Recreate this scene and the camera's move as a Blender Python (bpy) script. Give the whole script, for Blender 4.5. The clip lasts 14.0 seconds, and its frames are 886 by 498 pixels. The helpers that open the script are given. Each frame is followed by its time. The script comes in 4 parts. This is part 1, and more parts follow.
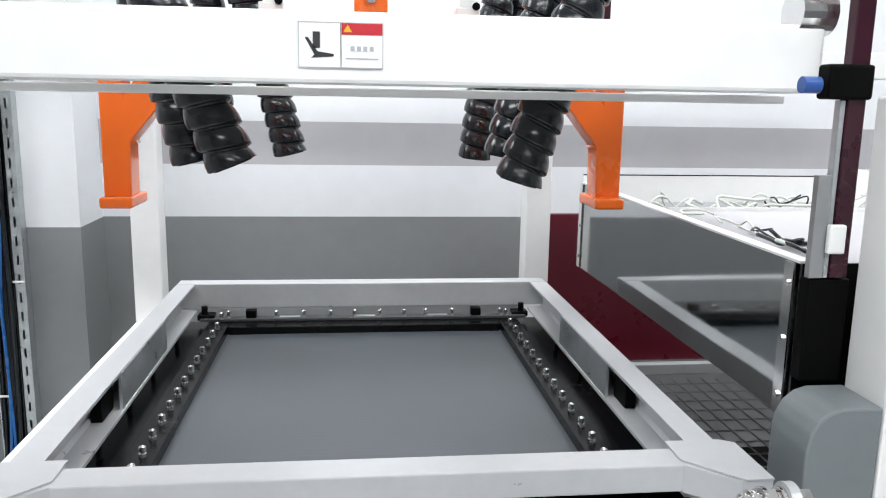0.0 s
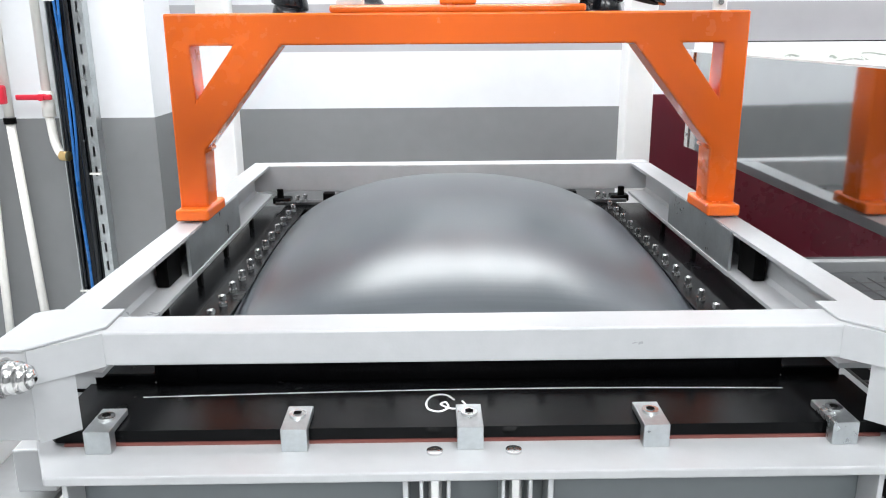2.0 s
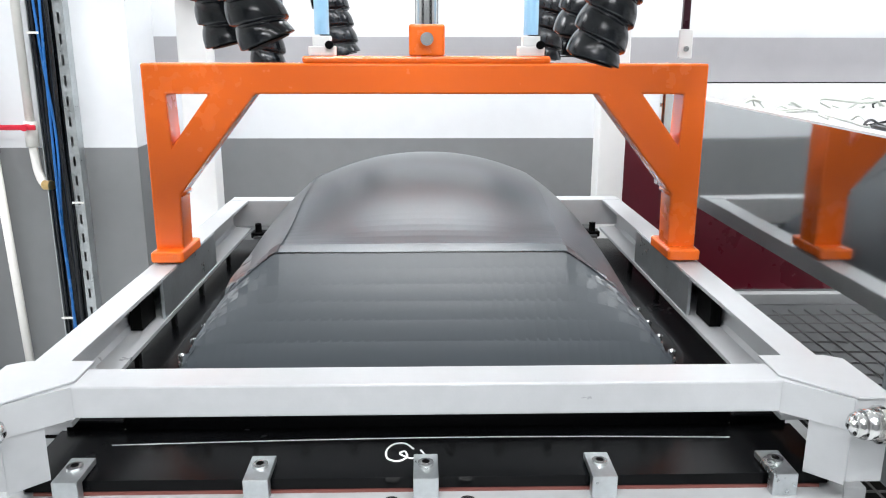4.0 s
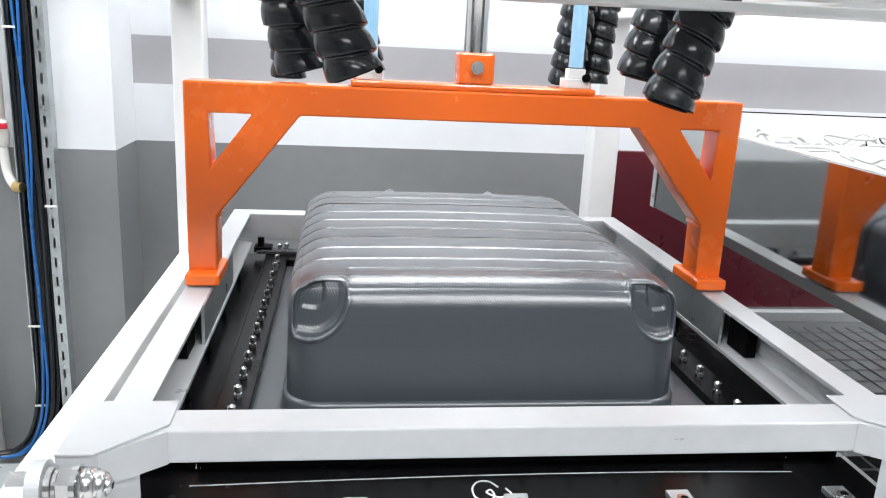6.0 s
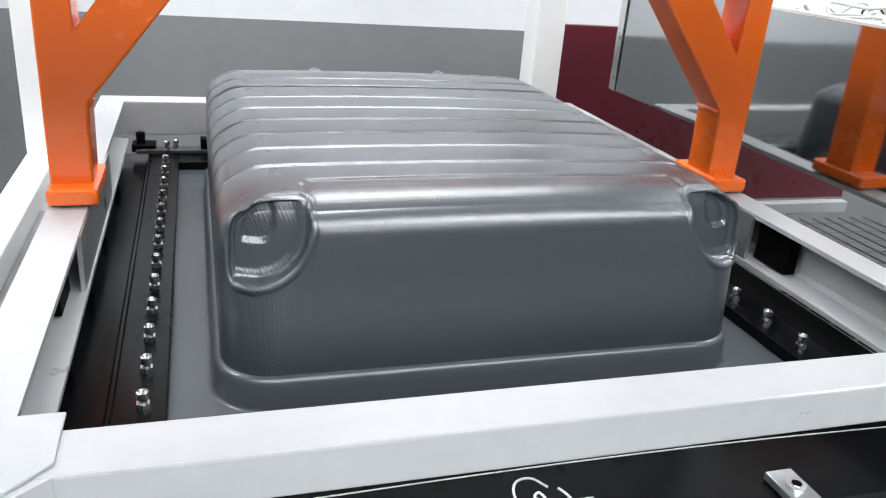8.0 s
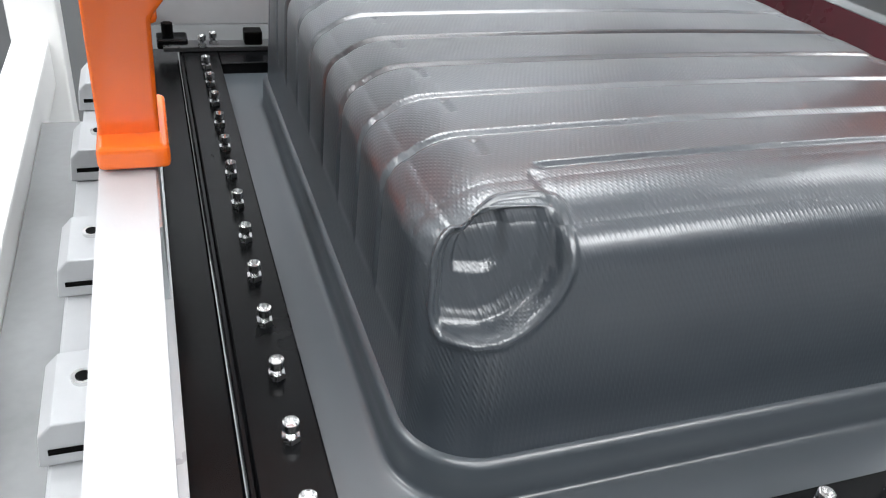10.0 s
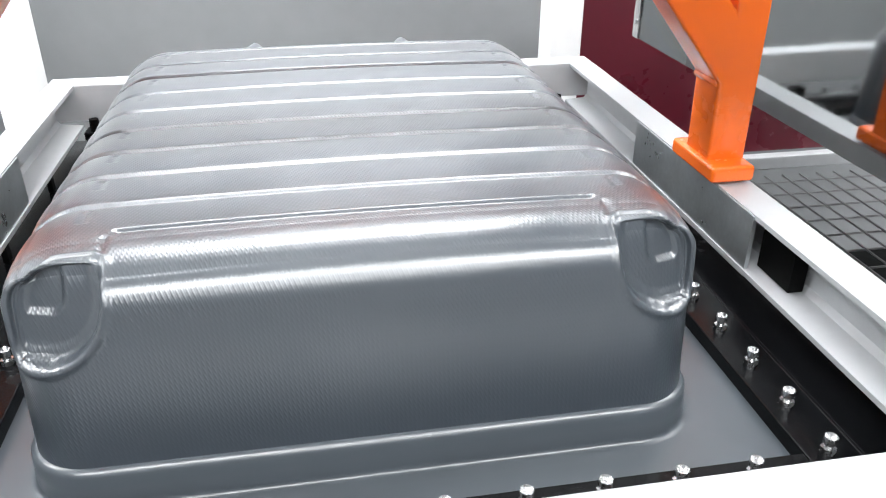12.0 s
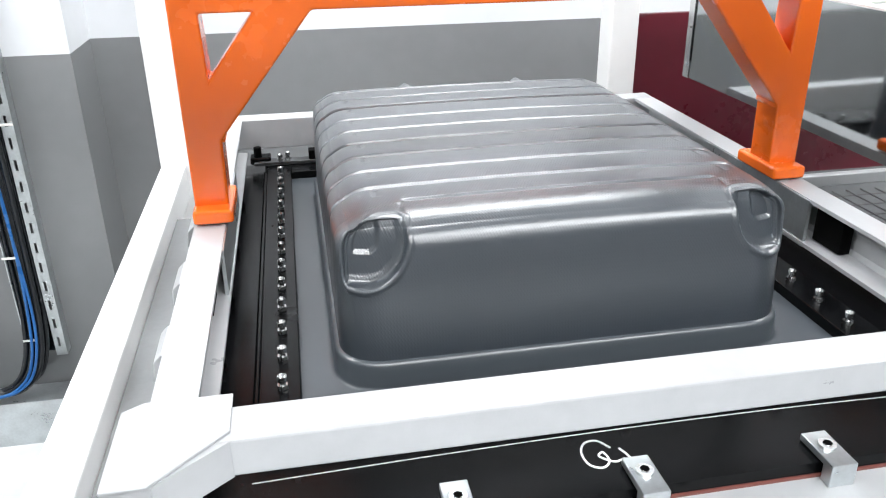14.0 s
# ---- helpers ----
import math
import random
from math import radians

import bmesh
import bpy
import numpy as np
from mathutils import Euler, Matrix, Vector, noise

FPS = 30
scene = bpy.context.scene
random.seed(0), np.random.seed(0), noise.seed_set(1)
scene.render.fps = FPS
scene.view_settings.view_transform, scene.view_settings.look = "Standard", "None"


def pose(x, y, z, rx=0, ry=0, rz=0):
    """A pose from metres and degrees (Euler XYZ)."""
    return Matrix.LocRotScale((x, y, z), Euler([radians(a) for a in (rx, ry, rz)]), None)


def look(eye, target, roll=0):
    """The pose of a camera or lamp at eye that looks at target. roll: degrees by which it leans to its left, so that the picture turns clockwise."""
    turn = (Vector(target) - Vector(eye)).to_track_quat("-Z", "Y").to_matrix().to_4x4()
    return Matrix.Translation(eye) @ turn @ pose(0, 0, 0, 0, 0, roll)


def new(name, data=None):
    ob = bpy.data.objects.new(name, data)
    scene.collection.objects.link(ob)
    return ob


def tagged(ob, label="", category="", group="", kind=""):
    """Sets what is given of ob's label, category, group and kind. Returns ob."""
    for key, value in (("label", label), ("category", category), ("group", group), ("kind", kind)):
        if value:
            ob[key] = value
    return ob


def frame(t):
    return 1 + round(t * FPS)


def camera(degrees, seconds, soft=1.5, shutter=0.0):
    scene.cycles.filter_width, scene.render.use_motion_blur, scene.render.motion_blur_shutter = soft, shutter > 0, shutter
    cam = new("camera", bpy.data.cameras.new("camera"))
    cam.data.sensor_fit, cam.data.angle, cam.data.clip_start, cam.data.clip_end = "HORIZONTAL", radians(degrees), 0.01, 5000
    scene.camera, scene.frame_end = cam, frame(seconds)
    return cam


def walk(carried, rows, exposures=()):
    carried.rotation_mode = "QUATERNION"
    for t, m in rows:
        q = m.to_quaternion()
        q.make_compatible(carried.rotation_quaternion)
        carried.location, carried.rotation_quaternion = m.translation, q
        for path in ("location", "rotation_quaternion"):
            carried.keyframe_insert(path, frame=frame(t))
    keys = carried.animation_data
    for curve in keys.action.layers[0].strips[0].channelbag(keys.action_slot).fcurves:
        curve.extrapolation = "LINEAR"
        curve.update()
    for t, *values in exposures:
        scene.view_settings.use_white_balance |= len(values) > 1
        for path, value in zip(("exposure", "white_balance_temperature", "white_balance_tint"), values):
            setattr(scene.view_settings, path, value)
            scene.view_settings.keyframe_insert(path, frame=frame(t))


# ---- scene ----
cam = camera(58.2, 14.0, 1.1)
PATH = [
    (0, (-0.034, -1.461, 1.475), (0.191, 0.492, 1.108), 1.0),
    (0.3, (-0.011, -1.435, 1.459), (0.134, 0.518, 1.054), 0.9),
    (0.5, (-0.01, -1.426, 1.455), (0.109, 0.526, 1.036), 0.5),
    (0.9, (-0.013, -1.394, 1.436), (0.082, 0.554, 0.993), 0.4),
    (1, (-0.028, -1.393, 1.438), (0.067, 0.552, 0.981), 0.2),
    (1.5, (-0.033, -1.35, 1.383), (0.015, 0.58, 0.863), -0.3),
    (2, (-0.045, -1.323, 1.317), (-0.02, 0.604, 0.783), -0.4),
    (2.5, (-0.031, -1.333, 1.332), (-0.016, 0.592, 0.789), -0.5),
    (3, (-0.011, -1.348, 1.373), (0.004, 0.576, 0.825), -0.4),
    (3.5, (-0.007, -1.352, 1.379), (0.015, 0.573, 0.839), -0.3),
    (4, (-0.008, -1.348, 1.377), (0.042, 0.587, 0.875), 0.1),
    (4.2, (-0.009, -1.35, 1.38), (0.048, 0.587, 0.883), 0.2),
    (6.3, (-0.258, -1.32, 1.433), (0.075, 0.583, 0.918), 3.5),
    (6.5, (-0.277, -1.321, 1.436), (0.117, 0.568, 0.909), 3.9),
    (7, (-0.308, -1.277, 1.413), (0.224, 0.561, 0.83), 4.3),
    (7.2, (-0.306, -1.221, 1.396), (0.253, 0.599, 0.783), 4.5),
    (9.3, (-0.319, -0.685, 1.297), (0.267, 0.926, 0.266), 5.7),
    (9.5, (-0.336, -0.669, 1.293), (0.258, 0.914, 0.226), 5.7),
    (10, (-0.426, -0.626, 1.322), (0.201, 0.943, 0.251), 6.3),
    (10.5, (-0.439, -0.624, 1.393), (0.246, 0.985, 0.422), 5.6),
    (11, (-0.41, -0.658, 1.447), (0.302, 0.986, 0.558), 5.4),
    (11.5, (-0.311, -0.705, 1.429), (0.337, 0.962, 0.534), 3.9),
    (12, (-0.052, -0.823, 1.385), (0.258, 0.919, 0.452), 0.1),
    (12.5, (0.131, -0.897, 1.375), (0.153, 0.869, 0.437), -2.8),
    (13, (0.152, -0.919, 1.381), (0.066, 0.834, 0.422), -3.9),
    (13.5, (0.009, -0.972, 1.408), (-0.058, 0.788, 0.46), -3.9),
    (14, (-0.322, -1.101, 1.438), (0.008, 0.692, 0.616), -0.7),
]
walk(cam, [(t, look(eye, target, roll)) for t, eye, target, roll in PATH], [(0, -0.2), (0.5, 0.12), (2, 0.28), (3, 0.26), (4.2, 0.2), (7, 0.1), (9.5, 0.08), (10, 0.16), (10.5, 0.72), (11, 0.74), (11.5, 0.6), (12, 0.8), (12.7, 0.54), (13, 0.42), (13.5, 0.36), (14, 0.38)])


# ---- light ----
def room_world():
    w = bpy.data.worlds.new("hall_air")
    w.use_nodes = True
    bg = w.node_tree.nodes["Background"]
    bg.inputs[0].default_value = (0.9, 0.95, 1.0, 1)
    bg.inputs[1].default_value = 0.35
    scene.world = w


room_world()
# out of view: the first follows the dome's highlight, the rest are added fill
LAMPS = [(0.1, 0.62), (-2.3, 0.25), (2.5, 0.25), (-0.85, -1.85), (1.05, -1.85), (0.1, -3.7)]
CEIL = 3.1
for lx, ly in LAMPS:
    ld = bpy.data.lights.new("tube_glow", "AREA")
    ld.shape, ld.size, ld.size_y, ld.energy = "RECTANGLE", 1.6, 0.6, 37
    ld.color = (0.96, 0.98, 1.0)
    lo = new("tube_glow", ld)
    lo.matrix_world = pose(lx, ly, CEIL - 0.09)


# ---- materials ----
def mat(name, rgb, rough=0.5, metal=0.0, var=0.08, scale=6.0, bump=0.0, bscale=80.0, rvar=0.1, spec=0.5, coat=0.0, stretch=None):
    """Painted, plastic or metal surface: two scales of colour variation, uneven gloss, fine relief."""
    m = bpy.data.materials.new(name)
    m.use_nodes = True
    nt = m.node_tree
    n, l = nt.nodes, nt.links
    b = n["Principled BSDF"]
    b.inputs["Metallic"].default_value = metal
    b.inputs["Specular IOR Level"].default_value = spec
    b.inputs["Coat Weight"].default_value = coat
    tc = n.new("ShaderNodeTexCoord")
    src = tc.outputs["Object"]
    if stretch:
        mp = n.new("ShaderNodeMapping")
        mp.inputs["Scale"].default_value = stretch
        l.new(src, mp.inputs[0])
        src = mp.outputs[0]
    a = n.new("ShaderNodeTexNoise")
    a.inputs["Scale"].default_value, a.inputs["Detail"].default_value = scale, 4
    f = n.new("ShaderNodeTexNoise")
    f.inputs["Scale"].default_value, f.inputs["Detail"].default_value = scale * 9, 3
    l.new(src, a.inputs[0])
    l.new(src, f.inputs[0])
    mix = n.new("ShaderNodeMath")
    mix.operation = "MULTIPLY_ADD"
    mix.inputs[1].default_value = 0.45
    l.new(f.outputs[0], mix.inputs[0])
    l.new(a.outputs[0], mix.inputs[2])
    ramp = n.new("ShaderNodeValToRGB")
    lo, hi = (max(c * (1 - var), 0) for c in rgb), (min(c * (1 + var), 1) for c in rgb)
    ramp.color_ramp.elements[0].position, ramp.color_ramp.elements[1].position = 0.5, 0.95
    ramp.color_ramp.elements[0].color = (*lo, 1)
    ramp.color_ramp.elements[1].color = (*hi, 1)
    l.new(mix.outputs[0], ramp.inputs[0])
    l.new(ramp.outputs[0], b.inputs["Base Color"])
    mr = n.new("ShaderNodeMapRange")
    mr.inputs[1].default_value, mr.inputs[2].default_value = 0.4, 1.0
    mr.inputs[3].default_value, mr.inputs[4].default_value = max(rough - rvar, 0.03), min(rough + rvar, 1)
    l.new(mix.outputs[0], mr.inputs[0])
    l.new(mr.outputs[0], b.inputs["Roughness"])
    if bump:
        t = n.new("ShaderNodeTexNoise")
        t.inputs["Scale"].default_value, t.inputs["Detail"].default_value = bscale, 4
        l.new(src, t.inputs[0])
        bp = n.new("ShaderNodeBump")
        bp.inputs["Strength"].default_value, bp.inputs["Distance"].default_value = bump, 0.002
        l.new(t.outputs[0], bp.inputs["Height"])
        l.new(bp.outputs[0], b.inputs["Normal"])
    return m


def knurl_mat(name, rgb, rough):
    """Grey plastic with the fine diamond grain that shows on the moulded shell."""
    m = mat(name, rgb, rough, var=0.03, scale=4.0, rvar=0.02, spec=0.9, coat=0.75)
    m.node_tree.nodes["Principled BSDF"].inputs["Coat Roughness"].default_value = 0.3
    nt = m.node_tree
    n, l = nt.nodes, nt.links
    tc = n.new("ShaderNodeTexCoord")
    outs = []
    for ang in (35, -35):
        mp = n.new("ShaderNodeMapping")
        mp.inputs["Rotation"].default_value = (0.5, 0.35, radians(ang))
        l.new(tc.outputs["Object"], mp.inputs[0])
        wv = n.new("ShaderNodeTexWave")
        wv.inputs["Scale"].default_value = 108.0
        l.new(mp.outputs[0], wv.inputs[0])
        outs.append(wv.outputs["Fac"])
    mul = n.new("ShaderNodeMath")
    mul.operation = "MULTIPLY"
    l.new(outs[0], mul.inputs[0])
    l.new(outs[1], mul.inputs[1])
    bp = n.new("ShaderNodeBump")
    bp.inputs["Strength"].default_value, bp.inputs["Distance"].default_value = 0.36, 0.0005
    l.new(mul.outputs[0], bp.inputs["Height"])
    l.new(bp.outputs[0], n["Principled BSDF"].inputs["Normal"])
    return m


def glow_mat(name, rgb, power):
    m = bpy.data.materials.new(name)
    m.use_nodes = True
    b = m.node_tree.nodes["Principled BSDF"]
    b.inputs["Base Color"].default_value = (*rgb, 1)
    b.inputs["Emission Color"].default_value = (*rgb, 1)
    b.inputs["Emission Strength"].default_value = power
    return m


SILVER = mat("silver_paint", (0.45, 0.46, 0.47), 0.36, 0.2, var=0.07, scale=5, bump=0.05, bscale=300, stretch=(1, 1, 1))
GALV = mat("zinc_plate", (0.52, 0.55, 0.56), 0.33, 0.85, var=0.14, scale=16, bump=0.04, bscale=120)
STEEL = mat("bright_steel", (0.72, 0.72, 0.71), 0.16, 1.0, var=0.06, scale=20, rvar=0.06)
MIRROR = mat("polished_stainless", (0.5, 0.515, 0.515), 0.07, 1.0, var=0.05, scale=3, rvar=0.03, bump=0.12, bscale=5)
ORANGE = mat("orange_gloss_paint", (0.86, 0.145, 0.009), 0.25, 0.0, var=0.012, scale=5, bump=0.025, bscale=30, rvar=0.05, coat=0.4)
BLACK = mat("black_anodised_plate", (0.0020, 0.0022, 0.0026), 0.24, 0.0, var=0.3, scale=6, rvar=0.05, bump=0.02, spec=0.13)
# serves real black parts, and paints the shade inside slots, sockets and hollows
DULLBLACK = mat("dull_black_and_shade", (0.002, 0.002, 0.002), 0.6, 0.0, var=0.3, spec=0.06)
RUBBER = mat("black_rubber_hose", (0.008, 0.010, 0.013), 0.2, 0.0, var=0.3, scale=12, rvar=0.08, bump=0.1, bscale=60)
PLASTIC = mat("grey_plastic_sheet", (0.046, 0.054, 0.062), 0.31, 0.0, var=0.04, scale=4, rvar=0.02, spec=0.75)
SHELL = knurl_mat("grained_grey_plastic", (0.028, 0.035, 0.043), 0.32)
WHITE = mat("white_machine_paint", (0.8, 0.8, 0.79), 0.35, 0.0, var=0.04, scale=3, bump=0.03, bscale=200)
WALLWHITE = mat("white_wall_paint", (0.68, 0.695, 0.715), 0.75, 0.0, var=0.04, scale=2, bump=0.1, bscale=120)
WALLGREY = mat("grey_wall_paint", (0.19, 0.195, 0.2), 0.6, 0.0, var=0.08, scale=2, bump=0.1, bscale=120)
WALLPALE = mat("pale_grey_matt", (0.38, 0.375, 0.39), 0.7, 0.0, var=0.06, scale=2, bump=0.1, bscale=120)
MAROON = mat("dark_red_paint", (0.10, 0.004, 0.014), 0.3, 0.0, var=0.12, scale=4)
FLOORM = mat("grey_floor_paint", (0.5, 0.51, 0.51), 0.45, 0.0, var=0.15, scale=2)
STRIP = mat("grey_steel_strip", (0.24, 0.245, 0.25), 0.45, 0.2, var=0.12, scale=8, bump=0.04, bscale=150)
STRIPD = mat("dark_steel_strip", (0.07, 0.072, 0.075), 0.35, 0.3, var=0.15, scale=10)
BOLTS = mat("dull_bolt_steel", (0.55, 0.55, 0.55), 0.25, 1.0, var=0.15, scale=30)
GREYBOX = mat("grey_plastic_cover", (0.16, 0.18, 0.19), 0.4, 0.0, var=0.05)
BLUE = mat("blue_air_tube", (0.018, 0.12, 0.36), 0.3, 0.0, var=0.1)
NAVY = mat("dark_blue_plastic", (0.02, 0.08, 0.3), 0.4)
PALEBLUE = mat("clear_blue_tube", (0.35, 0.62, 0.85), 0.15, 0.0, var=0.1)
PIPE = mat("white_plastic_pipe", (0.75, 0.74, 0.7), 0.35, 0.0, var=0.05)
RED = mat("red_valve_handle", (0.5, 0.01, 0.03), 0.35)
BRASS = mat("brass", (0.7, 0.5, 0.22), 0.3, 1.0)
WIRE = mat("off_white_wire", (0.62, 0.65, 0.6), 0.45)
CHALK = mat("white_chalk", (0.8, 0.8, 0.8), 0.9)
COPPER = mat("reddish_gasket", (0.16, 0.05, 0.04), 0.5)
SIGNW = mat("sign_white", (0.8, 0.8, 0.8), 0.4, var=0.01)
SIGNR = mat("sign_red", (0.5, 0.02, 0.03), 0.4, var=0.01)
SIGNK = mat("sign_black", (0.03, 0.03, 0.03), 0.4, var=0.01)
SIGNG = mat("sign_grey", (0.42, 0.43, 0.45), 0.4, var=0.01)
SIGNY = mat("sign_yellow", (0.8, 0.42, 0.02), 0.4, var=0.01)
DARKSTEEL = mat("dark_rail_steel", (0.035, 0.006, 0.014), 0.3, 0.2)
GRATE = mat("grating_steel", (0.15, 0.15, 0.15), 0.45, 0.3, var=0.15, scale=20)
CEILM = mat("pale_ceiling", (0.75, 0.75, 0.76), 0.8, 0.0, var=0.1, scale=1)
DARKWALL = mat("dark_hall_end", (0.25, 0.255, 0.26), 0.8, 0.0, var=0.2, scale=1)
DIMWALL = mat("dull_hall_wall", (0.5, 0.5, 0.5), 0.8, 0.0, var=0.1, scale=1)
GLOW = glow_mat("lamp_glass", (0.96, 0.98, 1.0), 6.0)


# ---- mesh helpers ----
def part(name, bm, material, parent=None, label="", smooth=False):
    me = bpy.data.meshes.new(name)
    if smooth:
        for f in bm.faces:
            f.smooth = True
    bm.to_mesh(me)
    bm.free()
    me.materials.append(material)
    ob = new(name, me)
    if parent:
        ob.parent = parent
    if label:
        tagged(ob, label)
    return ob


def thing(name, label, category, group="", kind="", at=(0, 0, 0)):
    ob = new(name)
    ob.location = at
    return tagged(ob, label, category, group, kind)


def add_box(bm, x0, y0, z0, x1, y1, z1, bevel=0.0, segs=2):
    vs = bmesh.ops.create_cube(bm, size=1.0, matrix=Matrix.LocRotScale(((x0 + x1) / 2, (y0 + y1) / 2, (z0 + z1) / 2), None, (abs(x1 - x0), abs(y1 - y0), abs(z1 - z0))))["verts"]
    if bevel:
        es = list({e for v in vs for e in v.link_edges})
        bmesh.ops.bevel(bm, geom=es, offset=bevel, segments=segs, profile=0.5, affect="EDGES")
    return bm


def box(x0, y0, z0, x1, y1, z1, bevel=0.0, segs=2):
    return add_box(bmesh.new(), x0, y0, z0, x1, y1, z1, bevel, segs)


def prism(points, axis, a, b, bevel=0.0):
    """A polygon of two coordinates pushed from a to b along the third axis."""
    bm = bmesh.new()

    def put(p, q, w):
        return {"x": (w, p, q), "y": (p, w, q), "z": (p, q, w)}[axis]

    low = [bm.verts.new(put(p, q, a)) for p, q in points]
    high = [bm.verts.new(put(p, q, b)) for p, q in points]
    bm.faces.new(low)
    bm.faces.new(high)
    k = len(points)
    for i in range(k):
        bm.faces.new((low[i], low[(i + 1) % k], high[(i + 1) % k], high[i]))
    bmesh.ops.recalc_face_normals(bm, faces=bm.faces[:])
    if bevel:
        bmesh.ops.bevel(bm, geom=bm.edges[:], offset=bevel, segments=2, profile=0.5, affect="EDGES")
    return bm


def add_cyl(bm, p, q, r, r2=None, segs=20):
    p, q = Vector(p), Vector(q)
    turn = (q - p).to_track_quat("Z", "Y").to_matrix().to_4x4()
    bmesh.ops.create_cone(bm, cap_ends=True, segments=segs, radius1=r, radius2=r if r2 is None else r2, depth=(q - p).length, matrix=Matrix.Translation((p + q) / 2) @ turn)
    return bm


def cyl(p, q, r, r2=None, segs=20):
    return add_cyl(bmesh.new(), p, q, r, r2, segs)


def tube_mesh(points, radius, segs=10, radii=None):
    """A round tube swept along points, with closed ends."""
    bm = bmesh.new()
    pts = [Vector(p) for p in points]
    rings = []
    up = None
    for i, p in enumerate(pts):
        d = (pts[min(i + 1, len(pts) - 1)] - pts[max(i - 1, 0)]).normalized()
        if up is None:
            up = Vector((0, 0, 1)) if abs(d.z) < 0.9 else Vector((0, 1, 0))
        side = d.cross(up).normalized()
        up = side.cross(d).normalized()
        r = radii[i] if radii else radius
        rings.append([bm.verts.new(p + r * (math.cos(2 * math.pi * k / segs) * side + math.sin(2 * math.pi * k / segs) * up)) for k in range(segs)])
    for a, b in zip(rings, rings[1:]):
        for k in range(segs):
            bm.faces.new((a[k], a[(k + 1) % segs], b[(k + 1) % segs], b[k]))
    bm.faces.new(rings[0])
    bm.faces.new(rings[-1])
    bmesh.ops.recalc_face_normals(bm, faces=bm.faces[:])
    return bm


def curve_points(ctrl, n=8):
    """Catmull-Rom through control points."""
    c = [Vector(p) for p in ctrl]
    c = [2 * c[0] - c[1], *c, 2 * c[-1] - c[-2]]
    out = []
    for i in range(1, len(c) - 2):
        for k in range(n):
            t = k / n
            p0, p1, p2, p3 = c[i - 1 : i + 3]
            out.append(0.5 * (2 * p1 + (p2 - p0) * t + (2 * p0 - 5 * p1 + 4 * p2 - p3) * t * t + (3 * p1 - p0 - 3 * p2 + p3) * t**3))
    out.append(c[-2])
    return out


# ---- the hall ----
BACK = 1.37
PILLAR = 1.13
BAND = 1.062


def hall():
    fl = part("floor", box(-4, -5, -0.1, 5, 1.6, 0), FLOORM)
    tagged(fl, "grey painted concrete workshop floor", "floor", kind="structure")
    ce = part("ceiling", box(-4, -5, CEIL, 5, 1.6, CEIL + 0.1), CEILM)
    tagged(ce, "pale workshop ceiling with tube lamps", "ceiling", kind="structure")
    w = thing("wall_north", "workshop wall painted grey below and white above", "wall", kind="structure")
    part("lower_paint", box(-0.887, BACK, 0, 5, BACK + 0.1, BAND), WALLGREY, w, "smooth grey painted lower wall")
    part("upper_paint", box(-0.887, BACK, BAND, 5, BACK + 0.1, 1.245), WALLWHITE, w)
    # a grey band between the two white parts of the wall
    part("pale_stripe", box(-0.887, BACK, 1.245, 5, BACK + 0.1, 1.395), WALLPALE, w, "pale grey stripe across the white wall")
    part("upper_paint", box(-0.887, BACK, 1.395, 5, BACK + 0.1, CEIL), WALLWHITE, w)
    p = thing("wall_pillar", "wide pillar painted grey below and white above", "wall", kind="structure")
    part("lower_paint", box(-4, PILLAR, 0, -0.887, BACK + 0.1, BAND), WALLGREY, p, "smooth grey painted lower wall")
    part("upper_paint", box(-4, PILLAR, BAND, -0.887, BACK + 0.1, CEIL), WALLWHITE, p)
    for name, c in (("wall_west", (-4.1, -5, 0, -4, 1.6, CEIL)), ("wall_east", (5, -5, 0, 5.1, 1.6, CEIL)), ("wall_south", (-4, -5.1, 0, 5, -5, CEIL))):
        tagged(part(name, box(*c), DARKWALL if name == "wall_south" else DIMWALL), "plain dull painted workshop wall", "wall", kind="structure")
    for lx, ly in LAMPS:
        t = thing("ceiling_lamp", "white batten lamp on the ceiling, out of view", "lamp", "ceiling lamps", at=(lx, ly, CEIL))
        part("housing", box(-0.84, -0.34, -0.06, 0.84, 0.34, 0, 0.01), WHITE, t)
        part("diffuser", box(-0.8, -0.3, -0.075, 0.8, 0.3, -0.061), GLOW, t, "glowing white diffuser")


hall()


# ---- the forming machine ----
XI, XO = 0.43, 0.482
YF0, YF1, YB0, YB1 = -0.51, -0.457, 0.585, 0.632
ZT, ZL = 1.0, 0.925
SHEET_Z = 0.895


